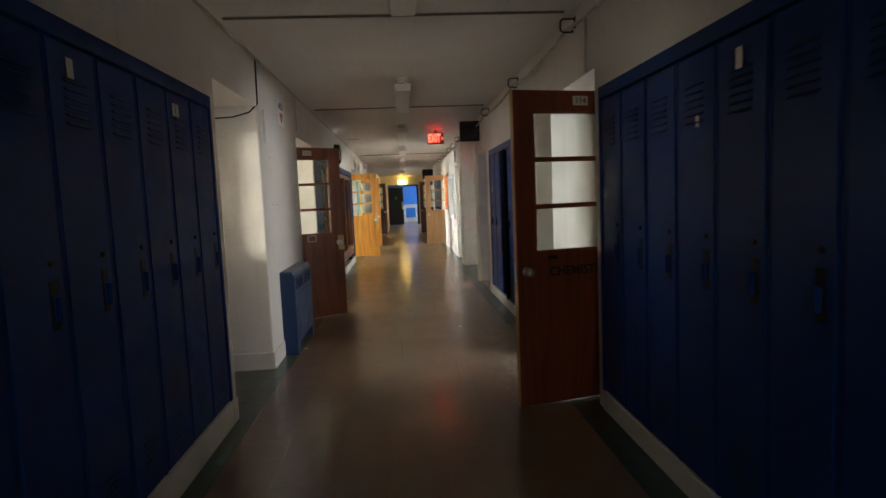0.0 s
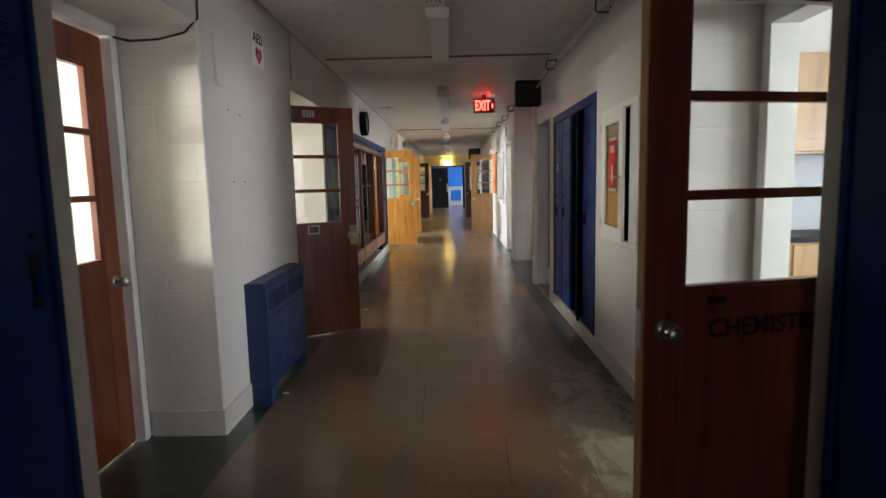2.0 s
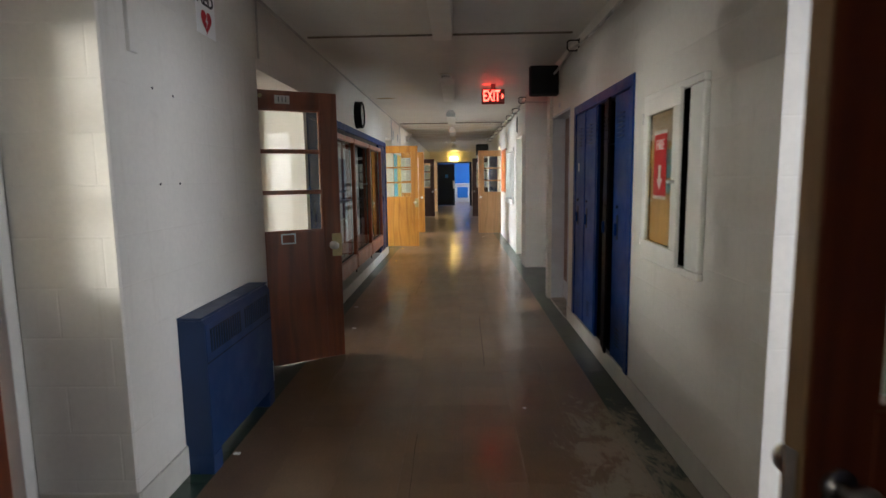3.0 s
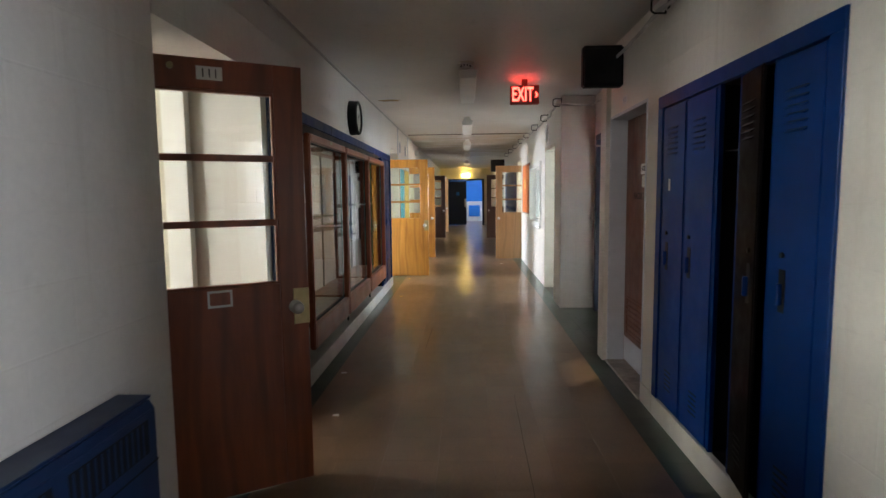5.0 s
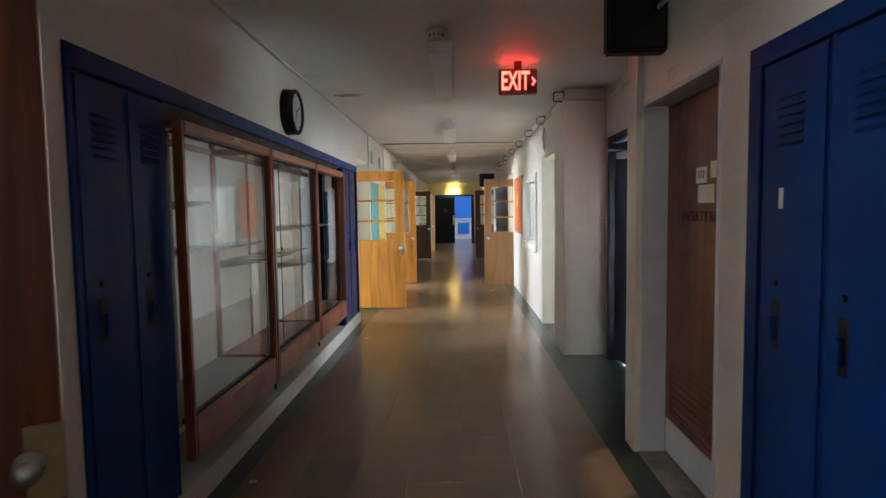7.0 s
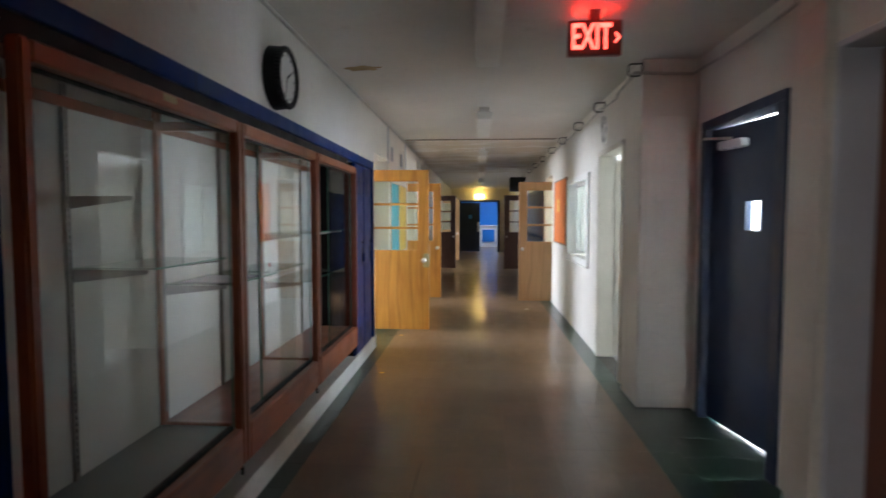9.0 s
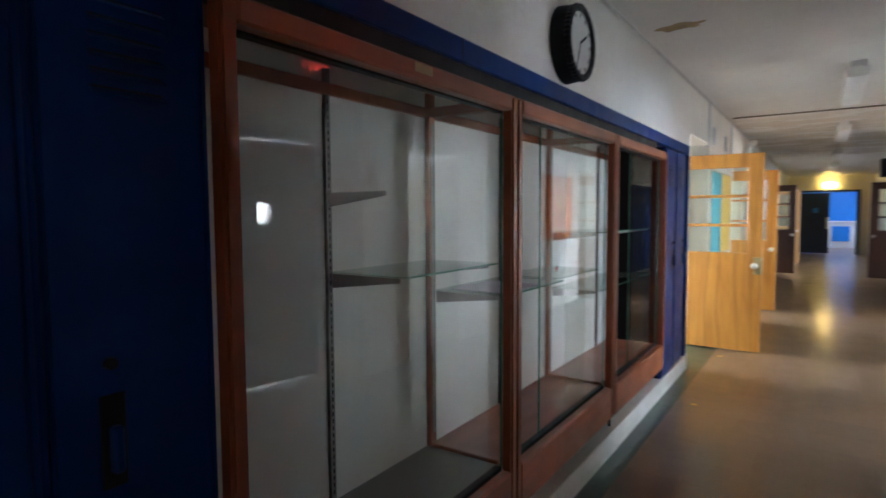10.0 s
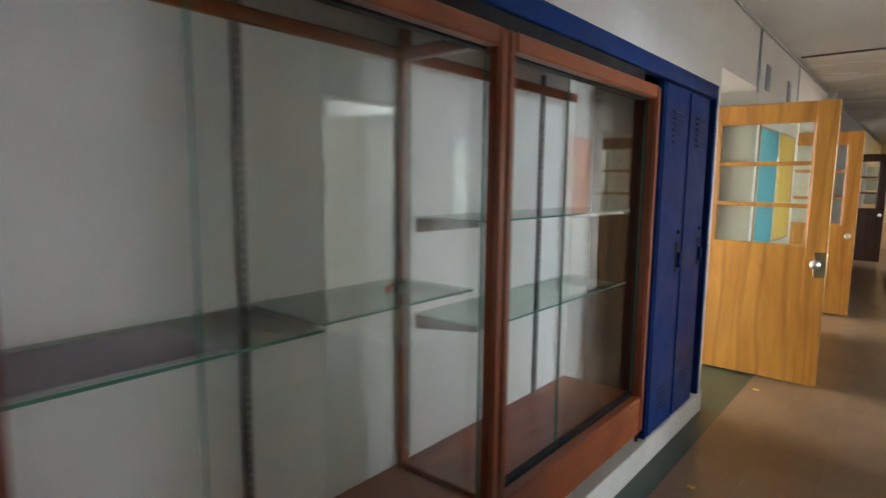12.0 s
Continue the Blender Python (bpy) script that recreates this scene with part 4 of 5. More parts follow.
def display_case(y0, w, label, shelves, standards, floor_mat, slide, ends):
    """Framed glass case proud of the wall: x along the corridor, front at y=-0.08, back at y=0.353."""
    c = thing("display_case", on_left(y0), label, "display case", "display cases")
    z0, z1, s, f0, f1 = 0.31, 1.915, 0.042, -0.08, -0.035
    part("stile", boxes((0, s, f0, f1, z0, z1), bevel=0.008, seg=2), CHERRY, c)
    part("stile", boxes((w - s, w, f0, f1, z0, z1), bevel=0.008, seg=2), CHERRY, c)
    part("top_rail", boxes((s, w - s, f0, f1, z1 - 0.055, z1), bevel=0.006), CHERRY_H, c)
    part("bottom_rail", boxes((s, w - s, f0, f1, z0, z0 + 0.18), bevel=0.006), CHERRY_H, c)
    part("lower_track", boxes((s, w - s, f1, f1 + 0.03, z0 + 0.165, z0 + 0.19), bevel=0.002), BLACK, c, "black sliding door track")
    part("upper_track", boxes((s, w - s, f1, f1 + 0.03, z1 - 0.06, z1 - 0.045), bevel=0.002), BLACK, c, "black sliding door track")
    for i, (a, b) in enumerate(slide):
        y = f1 + 0.008 + 0.011 * i
        p = part("sliding_pane", boxes((a, b, y, y + 0.005, z0 + 0.17, z1 - 0.05), bevel=0), CASE_GLASS, c, "clear sliding glass pane")
        e = b if i == 0 else a
        part("pane_edge", boxes((e - 0.0022, e + 0.0022, y - 0.0005, y + 0.0055, z0 + 0.17, z1 - 0.05), bevel=0), GLASS_EDGE, p, "green ground edge")
    part("case_floor", boxes((0, w, f1 + 0.032, 0.353, 0.465, 0.487), bevel=0.002), floor_mat, c)
    part("back_panel", boxes((0, w, 0.341, 0.353, 0.487, 1.99), bevel=0), CASE_BACK, c, "off-white back panel")
    part("back_rail", boxes((0, w, 0.325, 0.341, 1.875, 1.915)), CHERRY_H, c)
    part("top_board", boxes((0, w, 0.02, 0.325, 1.975, 1.99)), CHERRY_H, c)
    # black sheet puts the shade of the gap above the frame into colour
    part("gap_shade_strip", boxes((0, w, 0.0, 0.012, 1.91, 1.993), bevel=0), BLACK, c, "black strip standing for the shaded gap above the frame")
    for x in ends:
        part("corner_post", boxes((x - 0.02, x + 0.02, 0.313, 0.340, 0.487, 1.975)), CHERRY, c)
        part("top_beam", boxes((x - 0.018, x + 0.018, f1 + 0.03, 0.313, 1.875, 1.915)), CHERRY, c)
        part("bottom_beam", boxes((x - 0.018, x + 0.018, f1 + 0.033, 0.313, 0.488, 0.505)), CHERRY, c)
        part("slotted_strip", boxes((x - 0.008, x + 0.008, 0.309, 0.3125, 0.55, 1.85), bevel=0), GALV, c)
        part("strip_slots", boxes(*[(x - 0.0025, x + 0.0025, 0.3082, 0.309, 0.57 + i * 0.025, 0.582 + i * 0.025) for i in range(50)], bevel=0), BLACK, c)
    for x in standards:
        part("shelf_standard", boxes((x - 0.012, x + 0.012, 0.327, 0.3405, 0.487, 1.96), bevel=0.001), GALV, c, "slotted steel shelf standard")
        part("standard_slots", boxes(*[(x - 0.003, x + 0.003, 0.3255, 0.327, 0.52 + i * 0.025, 0.534 + i * 0.025) for i in range(56)], bevel=0), BLACK, c)
    for xa, xb, z, depth, glassy in shelves:
        if glassy:
            sh = part("shelf", boxes((xa, xb, 0.325 - depth, 0.325, z, z + 0.006), bevel=0), SHELF_GLASS, c, "green-edged glass shelf")
            part("shelf_edge", boxes((xa, xb, 0.3235 - depth, 0.3245 - depth, z - 0.0003, z + 0.0063), bevel=0), GLASS_EDGE, sh)
        for x in ((xa + 0.01, xb - 0.01) if glassy else (xa,)):
            bm = bmesh.new()
            prof = [(0.325, z - 0.05), (0.325, z - 0.002), (0.325 - depth * 0.9, z - 0.002), (0.325 - depth * 0.9, z - 0.016)]
            va = [bm.verts.new((x - 0.003, p, q)) for p, q in prof]
            vb = [bm.verts.new((x + 0.003, p, q)) for p, q in prof]
            bm.faces.new(va)
            bm.faces.new(vb[::-1])
            for i in range(4):
                bm.faces.new((va[i], va[(i + 1) % 4], vb[(i + 1) % 4], vb[i])[::-1])
            part("shelf_bracket", bm, STEEL, c, "painted steel shelf bracket")
    part("latch_bolt", rod((w - 0.02, -0.06, z0 - 0.05), (w - 0.02, -0.06, z0), 0.008), BLACK, c)
    return c


CHERRY_H = wood("case_wood_level", (0.22, 0.042, 0.011), (0.43, 0.108, 0.028), 0.34, upright=False)
CASE_LINO = paint("grey_green_lining", (0.20, 0.23, 0.20), 0.3, 0.1, 0.1)
display_case(8.474, 1.262, "red-brown framed glass display case with one glass shelf", [(0.68, 1.255, 1.284, 0.32, True), (0.68, 0.68, 1.556, 0.27, False)], [0.68], CASE_LINO, [(0.03, 1.235)], [1.262])
display_case(9.738, 1.234, "red-brown framed glass display case with empty glass shelves", [(0.03, 0.63, 1.152, 0.335, True), (0.645, 1.21, 1.158, 0.31, True)], [0.638], CHERRY_H, [(0.62, 1.20), (0.345, 0.92)], [1.234])
display_case(10.974, 1.218, "red-brown framed glass display case with two glass shelves", [(0.05, 1.19, 1.02, 0.3, True), (0.05, 1.19, 1.36, 0.3, True)], [0.9], CHERRY_H, [(0.52, 1.19), (0.48, 0.86)], [])
tag_ = thing("case_tag", on_left(9.09), "small worn brass tag on the display case rail", "tag")
part("plate", boxes((0, 0.085, -0.083, -0.0802, 1.882, 1.908), bevel=0.001), BRASS, tag_)

# ---- wall and ceiling fittings ----
ht = thing("wall_heater", on_left(5.31), "dark blue sheet-metal wall heater with top grilles", "heater")
hb = bmesh.new()
_prof = [(0, 0.10), (0, 0.775), (-0.115, 0.775), (-0.135, 0.745), (-0.135, 0.10)]
_a = [hb.verts.new((0, y, z)) for y, z in _prof]
_b = [hb.verts.new((0.92, y, z)) for y, z in _prof]
hb.faces.new(_a)
hb.faces.new(_b[::-1])
for _i in range(5):
    hb.faces.new((_a[_i], _b[_i], _b[(_i + 1) % 5], _a[(_i + 1) % 5]))
bmesh.ops.recalc_face_normals(hb, faces=hb.faces[:])
bmesh.ops.bevel(hb, geom=hb.edges[:], offset=0.004, segments=2, affect="EDGES")
part("casing", hb, HEATER_BLUE, ht)
part("lid", boxes((-0.006, 0.926, -0.12, 0, 0.776, 0.787), bevel=0.004), HEATER_BLUE, ht)
for x in (0.05, 0.49):
    g = part("grille", boxes((x, x + 0.38, -0.1365, -0.135, 0.605, 0.72), bevel=0), BLACK, ht, "dark air grille")
    for i in range(12):
        part("grille_bar", boxes((x + 0.012 + i * 0.03, x + 0.020 + i * 0.03, -0.139, -0.136, 0.61, 0.715), bevel=0), HEATER_BLUE, g)
part("panel_seam", boxes((0.0, 0.92, -0.1375, -0.135, 0.56, 0.566), bevel=0), BLACK, ht)
part("foot", boxes((0.0, 0.10, -0.135, -0.0, 0.0, 0.10)), HEATER_BLUE, ht)
part("foot", boxes((0.82, 0.92, -0.135, -0.0, 0.0, 0.10)), HEATER_BLUE, ht)

aed = thing("aed_sign", on_left(5.85, 2.30), "white wall sign with red heart lettered AED", "sign")
part("card", boxes((-0.115, 0.115, -0.003, 0, -0.10, 0.13), bevel=0.001), PAPER, aed)
letters("lettering", "AED", 0.09, INK, aed, pose(0, -0.004, 0.085), "black capital letters", squeeze=1.15, bold=0.002)
hm = bmesh.new()
_c = hm.verts.new((0, -0.0045, -0.025))
_r = [hm.verts.new((0.0042 * 16 * math.sin(a) ** 3 * 0.95, -0.0045, -0.022 + 0.0042 * (13 * math.cos(a) - 5 * math.cos(2 * a) - 2 * math.cos(3 * a) - math.cos(4 * a)))) for a in [i * math.tau / 48 for i in range(48)]]
for _i in range(48):
    hm.faces.new((_c, _r[_i], _r[(_i + 1) % 48]))
ht2 = part("heart", hm, RED, aed, "red heart")
bm = bmesh.new()
bm.faces.new([bm.verts.new((x, -0.0058, z)) for x, z in ((0.012, 0.015), (-0.018, -0.03), (0.0, -0.03), (-0.010, -0.065), (0.02, -0.018), (0.003, -0.018))])
part("bolt", bm, WHITE, ht2)
for y, z in ((5.25, 1.84), (5.43, 1.83), (5.26, 1.42), (5.44, 1.42)):
    solid("screw_hole", rod((L - 0.002, y, z), (L + 0.002, y, z), 0.006), INK, "small dark screw hole in the wall", "screw hole", "screw holes")
sw = thing("switch_conduit", on_left(5.10), "painted wall box with a short conduit", "conduit")
part("box", boxes((-0.03, 0.03, -0.02, 0, 1.96, 2.24)), WALL, sw)
conduit("cable", [(-1.61, 4.86, 2.17), (-1.52, 4.85, 2.145), (-1.38, 4.87, 2.155), (-1.25, 4.885, 2.19), (L + 0.01, 4.89, 2.26), (L + 0.01, 4.90, 2.40), (L + 0.01, 4.91, CZ - 0.03)], 0.006, BLACK, "loose black cable hanging under the soffit")

# fire extinguisher cabinet, door a little open
fc = thing("fire_cabinet", on_right(6.03), "white recessed fire cabinet with its glazed door ajar", "cabinet")
part("outer_frame", boxes((0, 0.785, -0.03, 0.0, 0.95, 0.99), (0, 0.785, -0.03, 0, 1.83, 1.87), (0, 0.035, -0.03, 0, 0.99, 1.83), (0.635, 0.785, -0.03, 0, 0.99, 1.83), bevel=0.006), TRIMW, fc)
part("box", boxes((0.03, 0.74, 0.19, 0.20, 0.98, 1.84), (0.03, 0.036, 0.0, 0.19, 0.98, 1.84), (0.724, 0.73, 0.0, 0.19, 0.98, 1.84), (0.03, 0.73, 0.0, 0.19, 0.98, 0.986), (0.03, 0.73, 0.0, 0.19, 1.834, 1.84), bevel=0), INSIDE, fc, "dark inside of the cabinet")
cd = part("door", boxes((0, 0.59, -0.02, 0, 0, 0.08), (0, 0.59, -0.02, 0, 0.76, 0.84), (0, 0.06, -0.02, 0, 0.08, 0.76), (0.50, 0.59, -0.02, 0, 0.08, 0.76)), TRIMW, fc)
cd.matrix_basis = pose(0.04, -0.022, 0.99, 0, 0, -3)
cg = part("pane", boxes((0.06, 0.50, -0.012, -0.008, 0.08, 0.76), bevel=0), PANE, cd)
part("backing_wood", boxes((0.06, 0.50, 0.012, 0.018, 0.08, 0.76), bevel=0), TAN, cd, "brownish backing behind the glass")
part("label", boxes((0.20, 0.40, -0.0135, -0.0125, 0.33, 0.65), bevel=0), RED, cd, "red label lettered FIRE with a white arrow")
letters("lettering", "FIRE", 0.075, WHITE, cd, pose(0.30, -0.0145, 0.59))
bm = bmesh.new()
bm.faces.new([bm.verts.new((0.30 + x, -0.0142, 0.42 + z)) for x, z in ((-0.022, 0.07), (-0.022, 0.0), (-0.05, 0.0), (0, -0.06), (0.05, 0.0), (0.022, 0.0), (0.022, 0.07))])
part("arrow", bm, WHITE, cd)
for z in (0.325, 0.655):
    part("stripe", boxes(*[(0.20 + i * 0.03, 0.215 + i * 0.03, -0.0140, -0.0128, z - 0.01, z + 0.01) for i in range(7)], bevel=0), WHITE, cd)
part("handle", boxes((0.52, 0.56, -0.05, -0.02, 0.40, 0.415), bevel=0.003), STEEL, cd)
for z in (0.05, 0.72):
    part("hinge", rod((0.0, -0.022, z), (0.0, -0.022, z + 0.06), 0.006), STEEL, cd)

# wall clock
ck = thing("wall_clock", on_left(10.38, 2.268), "round black-rimmed wall clock with a pale dial", "clock")
bm = rod((0, 0, 0), (0, -0.075, 0), 0.178, 0.17, n=48)
part("case", bm, BLACK, ck, smooth=False)
part("dial", rod((0, -0.0752, 0), (0, -0.078, 0), 0.143, n=48), DIAL, ck, "pale grey dial")
rm = bmesh.new()
for i in range(48):
    a0, a1 = i * math.tau / 48, (i + 1) * math.tau / 48
    rod((0.158 * math.cos(a0), -0.078, 0.158 * math.sin(a0)), (0.158 * math.cos(a1), -0.078, 0.158 * math.sin(a1)), 0.018, n=8, bm=rm)
part("rim", rm, BLACK, ck, smooth=True)
for ang, ln, wd in ((60, 0.09, 0.006), (200, 0.13, 0.004)):
    bm = boxes((-wd, wd, -0.0805, -0.079, 0, ln), bevel=0)
    bmesh.ops.transform(bm, matrix=Matrix.Rotation(radians(ang), 4, "Y"), verts=bm.verts[:])
    part("hand", bm, INK, ck)
part("hour_marks", boxes(*[(0.124 * math.sin(i * math.tau / 12) - 0.005, 0.124 * math.sin(i * math.tau / 12) + 0.005, -0.0795, -0.078, 0.124 * math.cos(i * math.tau / 12) - 0.008, 0.124 * math.cos(i * math.tau / 12) + 0.008) for i in range(12)], bevel=0), INK, ck)

# exit sign hung from the ceiling
ex = thing("exit_sign", pose(0.64, 10.50, 2.492), "lit red exit sign hung from the ceiling", "sign")
part("housing", boxes((-0.153, 0.153, 0, 0.045, -0.095, 0.105), bevel=0.008), EXIT_HOUSE, ex, "dark red translucent housing, its lit red put into the colour")
part("canopy", boxes((-0.03, 0.03, 0.005, 0.04, 0.105, CZ - 2.492)), EXIT_HOUSE, ex)
letters("lettering", "EXIT", 0.205, EXIT_RED, ex, pose(-0.022, -0.003, 0.005), "glowing red letters", squeeze=0.54, bold=0.003)
bm = bmesh.new()
bm.faces.new([bm.verts.new((0.112 + x, -0.003, 0.005 + z)) for x, z in ((0, 0.035), (0.03, 0.0), (0, -0.035), (0, -0.018), (0.014, 0.0), (0, 0.018))])
part("chevron", bm, EXIT_RED, ex, "glowing red arrow")
# added emitter that supplies the sign's red cast on the ceiling
part("added_glow_strip", boxes((-0.11, 0.11, 0.030, 0.043, 0.1055, 0.107), bevel=0), EXIT_CEILING_GLOW, ex, "glowing strip added on top to redden the ceiling")

# television on the wall, far speaker box
tv = thing("television", pose(1.04, 8.88, 2.43), "small black television mounted high on the wall", "television")
part("casing", boxes((-0.118, 0.190, 0.0, 0.09, -0.155, 0.155), bevel=0.012, seg=2), BLACK, tv)
part("screen", boxes((-0.098, 0.170, -0.004, 0.0, -0.13, 0.13), bevel=0.002), paint("screen_glass", (0.01, 0.01, 0.012), 0.15), tv, "dark switched-off screen")
part("support", boxes((0.12, 0.20, 0.09, 0.12, -0.02, 0.04)), BLACK, tv)
tv2 = thing("television", pose(0.98, 22.6, 2.36), "small black television high on the far wall", "television")
part("casing", boxes((-0.17, 0.26, 0, 0.3, -0.19, 0.19), bevel=0.012), BLACK, tv2)
part("bracket", boxes((0.20, 0.262, 0.1, 0.2, -0.05, 0.05)), BLACK, tv2)


def ceiling_lamp(y_far, length, label):
    c = thing("ceiling_lamp", pose(0.04, y_far, CZ), label, "ceiling lamp", "ceiling lamps")
    part("base", boxes((-0.05, 0.05, -length, -0.02, -0.05, 0), bevel=0.004), LAMPW, c)
    bm = bmesh.new()
    pr = [(-0.088, -0.05), (-0.075, -0.125), (0.075, -0.125), (0.088, -0.05)]
    va = [bm.verts.new((x, -length, z)) for x, z in pr]
    vb = [bm.verts.new((x, 0, z)) for x, z in pr]
    bm.faces.new(va)
    bm.faces.new(vb[::-1])
    for i in range(4):
        bm.faces.new((va[i], va[(i + 1) % 4], vb[(i + 1) % 4], vb[i])[::-1])
    bmesh.ops.recalc_face_normals(bm, faces=bm.faces[:])
    bmesh.ops.bevel(bm, geom=bm.edges[:], offset=0.006, segments=2, affect="EDGES")
    part("cover", bm, LAMPW, c, "unlit milky lamp cover")
    return c


lamp0 = ceiling_lamp(3.60, 1.5, "unlit white narrow fluorescent ceiling lamp")
for y in (7.5, 11.25, 14.85, 18.5, 22.2, 25.9):
    copy_thing(lamp0, pose(0.04, y, CZ))
for y in (9.70, 5.95):
    sd = thing("smoke_detector", pose(0.02, y, CZ), "yellowed white smoke detector on the ceiling", "smoke detector", "smoke detectors")
    part("base", rod((0, 0, -0.012), (0, 0, 0), 0.075, n=24), CREAM, sd)
    part("sensor", rod((0, 0, -0.055), (0, 0, -0.012), 0.04, 0.055, n=24), WHITE, sd)
    part("slots", boxes(*[(0.047 * math.cos(a) - 0.004, 0.047 * math.cos(a) + 0.004, 0.047 * math.sin(a) - 0.004, 0.047 * math.sin(a) + 0.004, -0.042, -0.022) for a in [i * math.tau / 10 for i in range(10)]], bevel=0), BLACK, sd)

# cable hooks along the right wall, with the sagging cable bundle
HOOKS = [0.1, 2.1, 4.0, 5.95, 7.95, 10.0, 11.55, 13.0, 14.2, 15.5, 16.7, 18.1, 19.5, 20.9]
for y in HOOKS:
    xw = 1.20 if 11.5 < y < 12.1 else R
    if 9.5 < y < 11.5:
        xw = BX
    hk = thing("cable_hook", pose(xw, y, 2.575), "black metal cable hook on the wall", "hook", "cable hooks")
    part("loop", tube([(0, 0, 0.045), (-0.085, 0, 0.045), (-0.105, 0, 0.03), (-0.105, 0, -0.03), (-0.085, 0, -0.045), (-0.02, 0, -0.045), (-0.02, 0, -0.03)], 0.006), BLACK, hk, smooth=True)
    part("plate", boxes((-0.004, 0, -0.02, 0.02, -0.02, 0.06), bevel=0.001), BLACK, hk)
for k in range(4):
    pts = []
    for ya, yb in zip(HOOKS, HOOKS[1:]):
        for i in range(6):
            f = i / 6
            y = ya + (yb - ya) * f
            sag = (0.03 + 0.011 * k) * 4 * f * (1 - f) * ((yb - ya) / 2)
            side = R - 0.05
            if 9.50 < y < 11.52:
                side = BX - 0.06
            elif 11.52 <= y < 12.04:
                side = 1.15
            p = (side - 0.014 * (k % 2), y, 2.542 + 0.011 * (k // 2) - sag)
            if pts and abs(pts[-1][0] - p[0]) > 0.2:
                turn = 9.49 if y < 11 else 11.50
                pts += [(pts[-1][0], turn, pts[-1][2]), (p[0], turn + 0.02, p[2])]
            pts.append(p)
    solid("cable", tube(pts, 0.0075, 5), CABLE, "painted grey-white cable strung along the hooks", "cable", "strung cables", smooth=True)
lp = []
for i in range(40):
    a = i / 39 * 4.2 * math.pi
    lp.append((R - 0.03 - 0.006 * (i % 3), 12.85 + 0.10 * math.sin(a) * (0.7 + 0.01 * i), 2.33 + 0.13 * math.cos(a * 0.98)))
solid("cable_coil", tube(lp, 0.006, 5), CABLE, "coiled spare cable hung on the wall", "cable", smooth=True)
conduit("cable", [(R - 0.02, 13.05, 2.5), (R - 0.02, 12.98, 2.3), (R - 0.02, 12.9, 2.18)], 0.006, CABLE, "loose grey-white cable end on the wall")

# office window, pin board, paper panels
ow = thing("window_office", on_right(15.21), "white framed interior window to the office", "window", kind="structure")
part("window_frame", boxes((0, 1.52, -0.03, 0.02, 0.90, 0.975), (0, 1.52, -0.03, 0.02, 1.915, 1.985), (0, 0.06, -0.03, 0.02, 0.975, 1.915), (1.46, 1.52, -0.03, 0.02, 0.975, 1.915)), TRIMW, ow)
part("window_reveal", boxes((0.03, 0.05, 0.0, 0.16, 0.96, 1.93), (1.47, 1.49, 0.0, 0.16, 0.96, 1.93), bevel=0), TRIMW, ow)
part("sash", boxes((0.06, 1.46, 0.09, 0.12, 0.975, 1.02), (0.06, 1.46, 0.09, 0.12, 1.88, 1.915), (0.06, 0.10, 0.09, 0.12, 1.02, 1.88), (0.74, 0.79, 0.09, 0.12, 1.02, 1.88), (1.42, 1.46, 0.09, 0.12, 1.02, 1.88)), TRIMW, ow)
part("pane", boxes((0.10, 0.74, 0.10, 0.105, 1.02, 1.88), bevel=0), PANE, ow)
part("pane", boxes((0.79, 1.42, 0.10, 0.105, 1.02, 1.88), bevel=0), PANE, ow)
part("window_sill", boxes((-0.02, 1.54, -0.05, 0.0, 0.885, 0.90)), TRIMW, ow)
pb = thing("pin_board", on_right(16.62), "orange pin board with a thin wooden frame", "board")
part("board", boxes((0.02, 1.26, -0.012, 0, 1.08, 2.03), bevel=0.001), CORK, pb)
part("board_frame", boxes((0, 1.28, -0.018, 0, 1.06, 1.08), (0, 1.28, -0.018, 0, 2.03, 2.05), (0, 0.02, -0.018, 0, 1.08, 2.03), (1.26, 1.28, -0.018, 0, 1.08, 2.03)), RED_WOOD, pb)
part("paper", boxes((0.4, 0.55, -0.014, -0.012, 1.55, 1.75), bevel=0), YELLOW, pb)
for y0, y1, mt, lb in ((14.60, 15.35, TEAL, "teal paper"), (15.36, 16.15, YELLOW, "yellow paper")):
    ps = thing("wall_panel", on_left(y0), lb + " covered board on the wall", "board")
    part("sheet", boxes((0.015, y1 - y0 - 0.015, -0.012, 0, 0.98, 1.93), bevel=0.001), mt, ps)
    part("edging", boxes((0, y1 - y0, -0.016, 0, 0.965, 0.98), (0, y1 - y0, -0.016, 0, 1.93, 1.945), (0, 0.015, -0.016, 0, 0.98, 1.93), (y1 - y0 - 0.015, y1 - y0, -0.016, 0, 0.98, 1.93)), TAN, ps)
eml = thing("emergency_light", on_left(17.9, 2.44), "white twin emergency lamp high on the wall", "lamp")
part("body", boxes((-0.12, 0.12, -0.08, 0, -0.06, 0.08), bevel=0.006), WHITE, eml)
part("spot", rod((-0.06, -0.06, 0.09), (-0.06, -0.14, 0.07), 0.05, 0.06), WHITE, eml)

# lit lamp over the far doors
fl2 = thing("wall_lamp", pose(0.0, Y1 - 0.001, 2.33), "lit yellow lamp over the end doors", "lamp")
part("base", boxes((-0.22, 0.22, -0.03, 0, -0.10, 0.10), bevel=0.006), CREAM, fl2)
part("shade", boxes((-0.20, 0.20, -0.14, -0.03, -0.09, 0.09), bevel=0.03, seg=3), LAMP_GLOW, fl2, "glowing yellow shade")
solid("call_box", boxes((0.93, 1.10, Y1 - 0.06, Y1, 0.95, 1.15)), WHITE, "small white box on the end wall", "box")

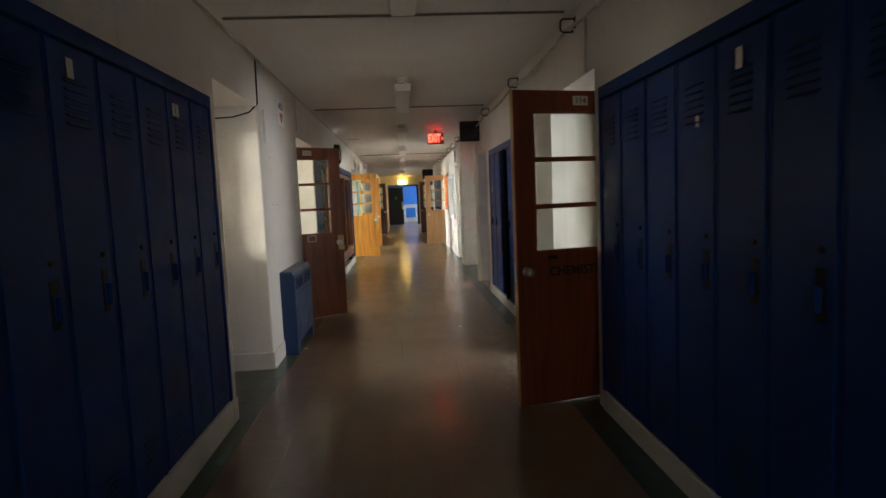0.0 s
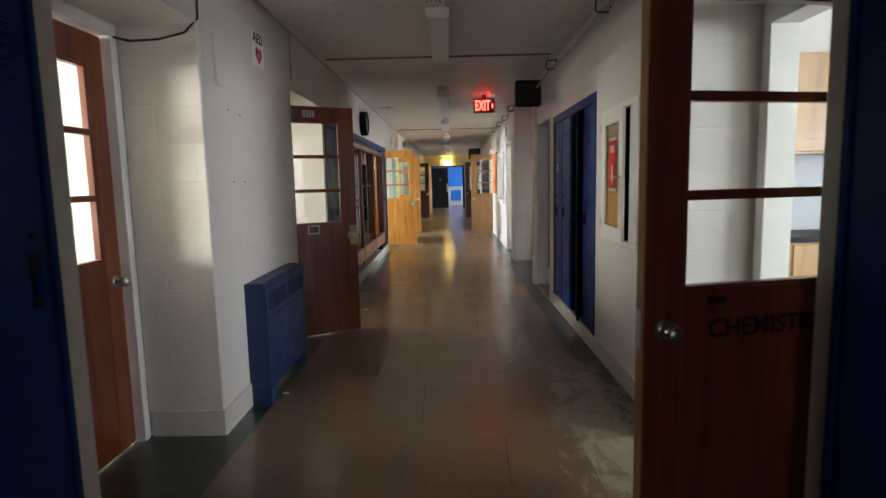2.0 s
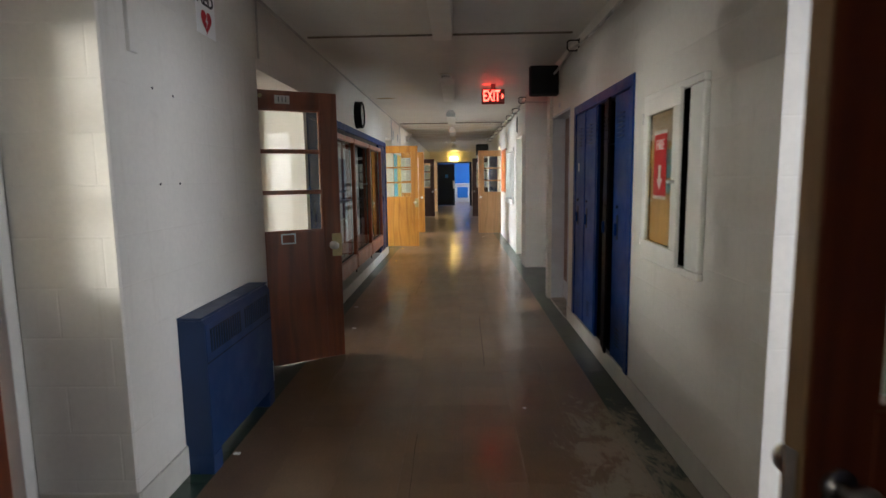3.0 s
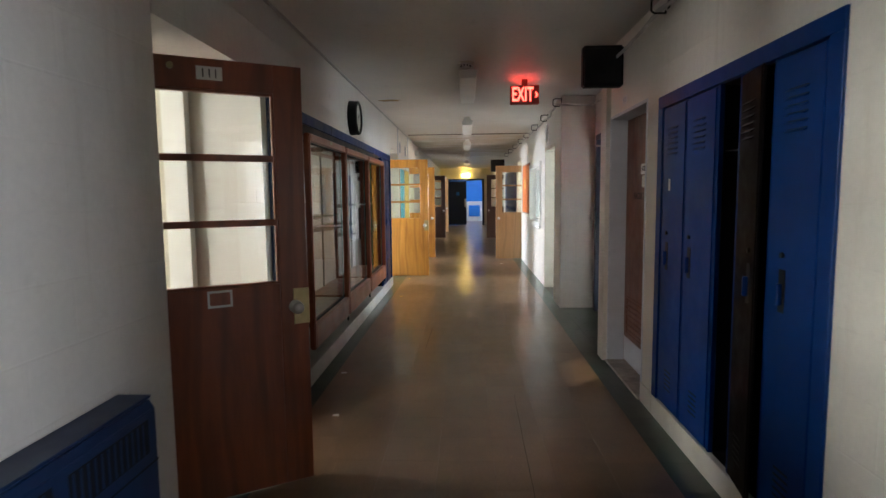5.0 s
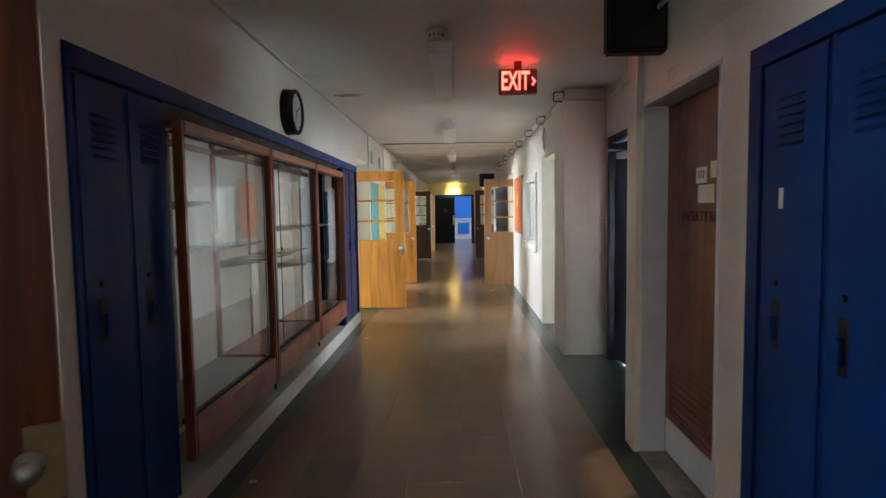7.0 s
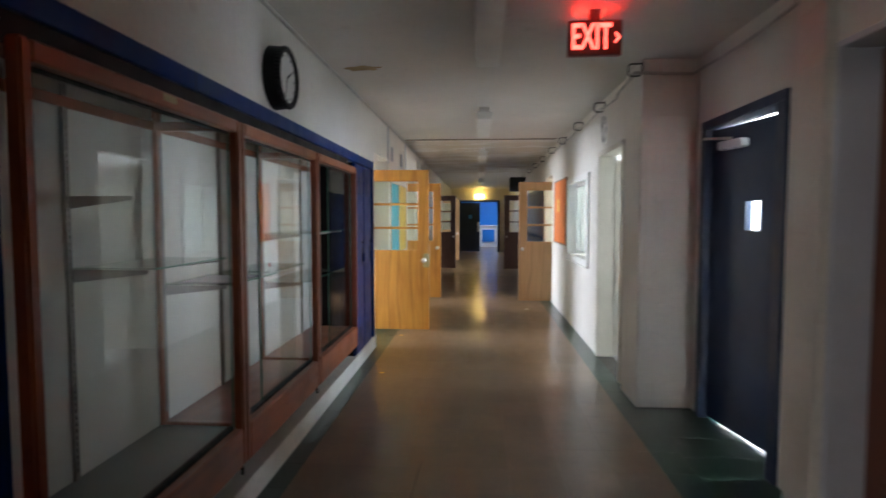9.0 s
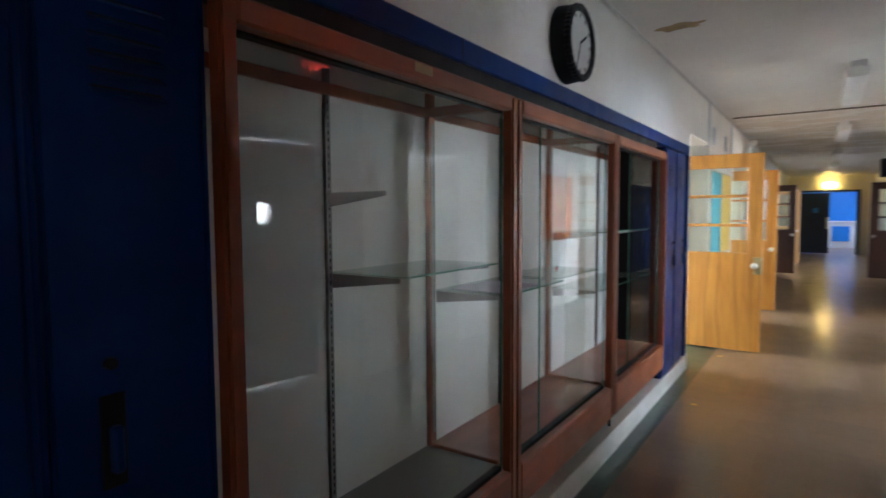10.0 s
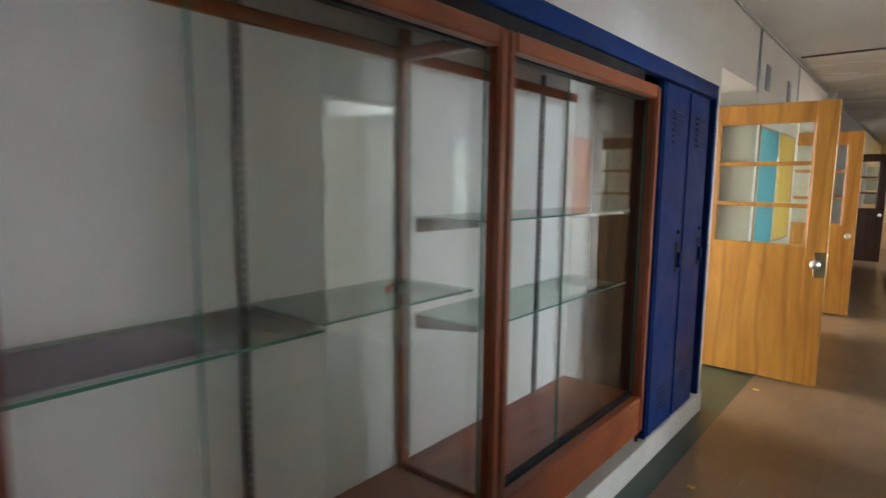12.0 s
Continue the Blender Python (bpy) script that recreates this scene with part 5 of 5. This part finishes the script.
# classroom windows
for side, yc, w, _, _ in WINDOWS:
    x = side * (ROOM_X + 0.03)
    wn = thing("window_%s_%d" % ("left" if side < 0 else "right", round(yc)), pose(x, yc, 0, 0, 0, 90 if side < 0 else -90), "white framed classroom window", "window", kind="structure")
    h = w / 2
    part("window_frame", boxes((-h, h, -0.02, 0.04, 1.0, 1.06), (-h, h, -0.02, 0.04, 2.44, 2.5), (-h, -h + 0.06, -0.02, 0.04, 1.06, 2.44), (h - 0.06, h, -0.02, 0.04, 1.06, 2.44),
                               (-h / 3 - 0.03, -h / 3 + 0.03, -0.02, 0.04, 1.06, 2.44), (h / 3 - 0.03, h / 3 + 0.03, -0.02, 0.04, 1.06, 2.44), (-h, h, -0.01, 0.03, 1.72, 1.76)), TRIMW, wn)
    part("window_sill", boxes((-h - 0.05, h + 0.05, -0.14, 0.0, 0.96, 0.995)), TRIMW, wn)

# chemistry room: wall cabinets, bench and sink tap seen through the door
cb = thing("wall_cabinet", pose(2.35, 6.56, 0), "pale wooden wall cupboard in the chemistry room", "cabinet")
part("body", boxes((-0.5, 2.2, 0, 0.33, 1.55, 2.35)), TAN, cb)
for x in (-0.48, 0.42, 1.32):
    part("door", boxes((x, x + 0.86, -0.02, 0, 1.57, 2.33), bevel=0.004), TAN, cb)
bn = thing("lab_bench", pose(2.35, 6.28, 0), "pale wooden laboratory bench with a black top", "bench")
part("body", boxes((-0.5, 2.2, 0, 0.60, 0.0, 0.86)), TAN, bn)
part("worktop", boxes((-0.53, 2.23, -0.03, 0.61, 0.86, 0.90)), BLACK, bn, "black worktop")
for x in (-0.48, 0.42, 1.32):
    part("drawer", boxes((x, x + 0.86, -0.018, 0, 0.60, 0.84), bevel=0.004), TAN, bn)
    part("handle", boxes((x + 0.33, x + 0.53, -0.035, -0.018, 0.71, 0.725), bevel=0.003), BLACK, bn)
part("tap", tube([(0.1, 0.3, 0.90), (0.1, 0.3, 1.12), (0.1, 0.15, 1.16), (0.1, 0.08, 1.10)], 0.012), STEEL, bn, smooth=True)

# unseen cupboard, added to cut the sunbeam down to the corridor's floor patch
cup = thing("tall_cupboard", pose(-6.35, 3.2, 0), "unseen tall wooden cupboard added to trim the sun patch", "cupboard")
part("body", boxes((-0.4, 0, -0.85, 0.85, 0, 2.17)), TAN, cup)
for y in (-0.84, 0.01):
    part("door", boxes((0, 0.02, y, y + 0.83, 0.08, 2.17), bevel=0.004), TAN, cup)

for xs, ys, ln, lean in ((0.338, 6.9, 1.5, 0.02), (-0.085, 5.05, 0.7, -0.01), (0.36, 4.3, 0.5, 0.015), (-0.38, 9.6, 0.9, 0.02)):
    bm = bmesh.new()
    n = 14
    lo, hi = [], []
    for i in range(n + 1):
        f = i / n
        xm = xs + lean * f + 0.004 * noise.noise((f * 9, xs * 7, ys))
        wdt = 0.0022 * (0.4 + abs(noise.noise((f * 6, ys, 2))))
        lo.append(bm.verts.new((xm - wdt, ys + ln * f, 0.0007)))
        hi.append(bm.verts.new((xm + wdt, ys + ln * f, 0.0007)))
    for i in range(n):
        bm.faces.new((lo[i], hi[i], hi[i + 1], lo[i + 1]))
    solid("floor_crack", bm, SEAM_DARK, "thin dark crack along the floor tiles", "crack", "floor cracks", kind="structure")

solid("plastic_sheet", boxes((-1.46, -1.20, 9.80, 10.14, 1.1585, 1.1625), bevel=0.001), paint("lilac_sheet", (0.42, 0.40, 0.46), 0.4), "pale lilac plastic sheet lying on a glass shelf", "sheet")
mk = thing("marker_pen", pose(-1.40, 10.82, 1.1705, 0, 0, 20), "dark marker pen with a red cap on a glass shelf", "pen")
part("barrel", rod((0, -0.035, 0), (0, 0.05, 0), 0.006), INK, mk, smooth=True)
part("cap", rod((0, -0.075, 0), (0, -0.035, 0), 0.0068), RED, mk, "red cap", smooth=True)
# added grey panel that dulls the overbright wall above the bench
solid("bench_wall_toner", boxes((1.80, 4.5, 6.885, 6.899, 0.90, 1.55), bevel=0.001), GREYP, "grey panel added to tone down the wall over the bench", "panel")

# litter on the floor
for x, y, s_, mt in ((-1.03, 5.52, 0.018, WHITE), (-0.86, 8.0, 0.02, WHITE), (-1.0, 8.9, 0.022, WHITE), (-0.93, 12.4, 0.018, YELLOW), (-0.98, 14.1, 0.02, YELLOW), (0.75, 16.2, 0.03, WHITE), (0.55, 6.1, 0.012, WHITE)):
    bm = boxes((x - s_, x + s_, y - s_ * 0.6, y + s_ * 0.6, 0.0005, 0.006), bevel=0.002)
    solid("paper_scrap", bm, mt, "small crumpled paper scrap on the floor", "paper", "litter")

# ---- near floor tiles ----
fl = tagged(new("floor_near"), "beige brown waxed vinyl tile floor, worn in places", "floor", kind="structure")
_meshes = {}
for y in near_rows:
    for a, b in cols:
        wdt = round(b - a, 4)
        if wdt not in _meshes:
            _meshes[wdt] = tile_mesh("tile", wdt, T, VINYL)
        t_ = new("tile", _meshes[wdt])
        t_.parent = fl
        t_.matrix_basis = pose(a, y, random.uniform(-0.0001, 0.0001), random.uniform(-0.01, 0.01), random.uniform(-0.01, 0.01), 0)
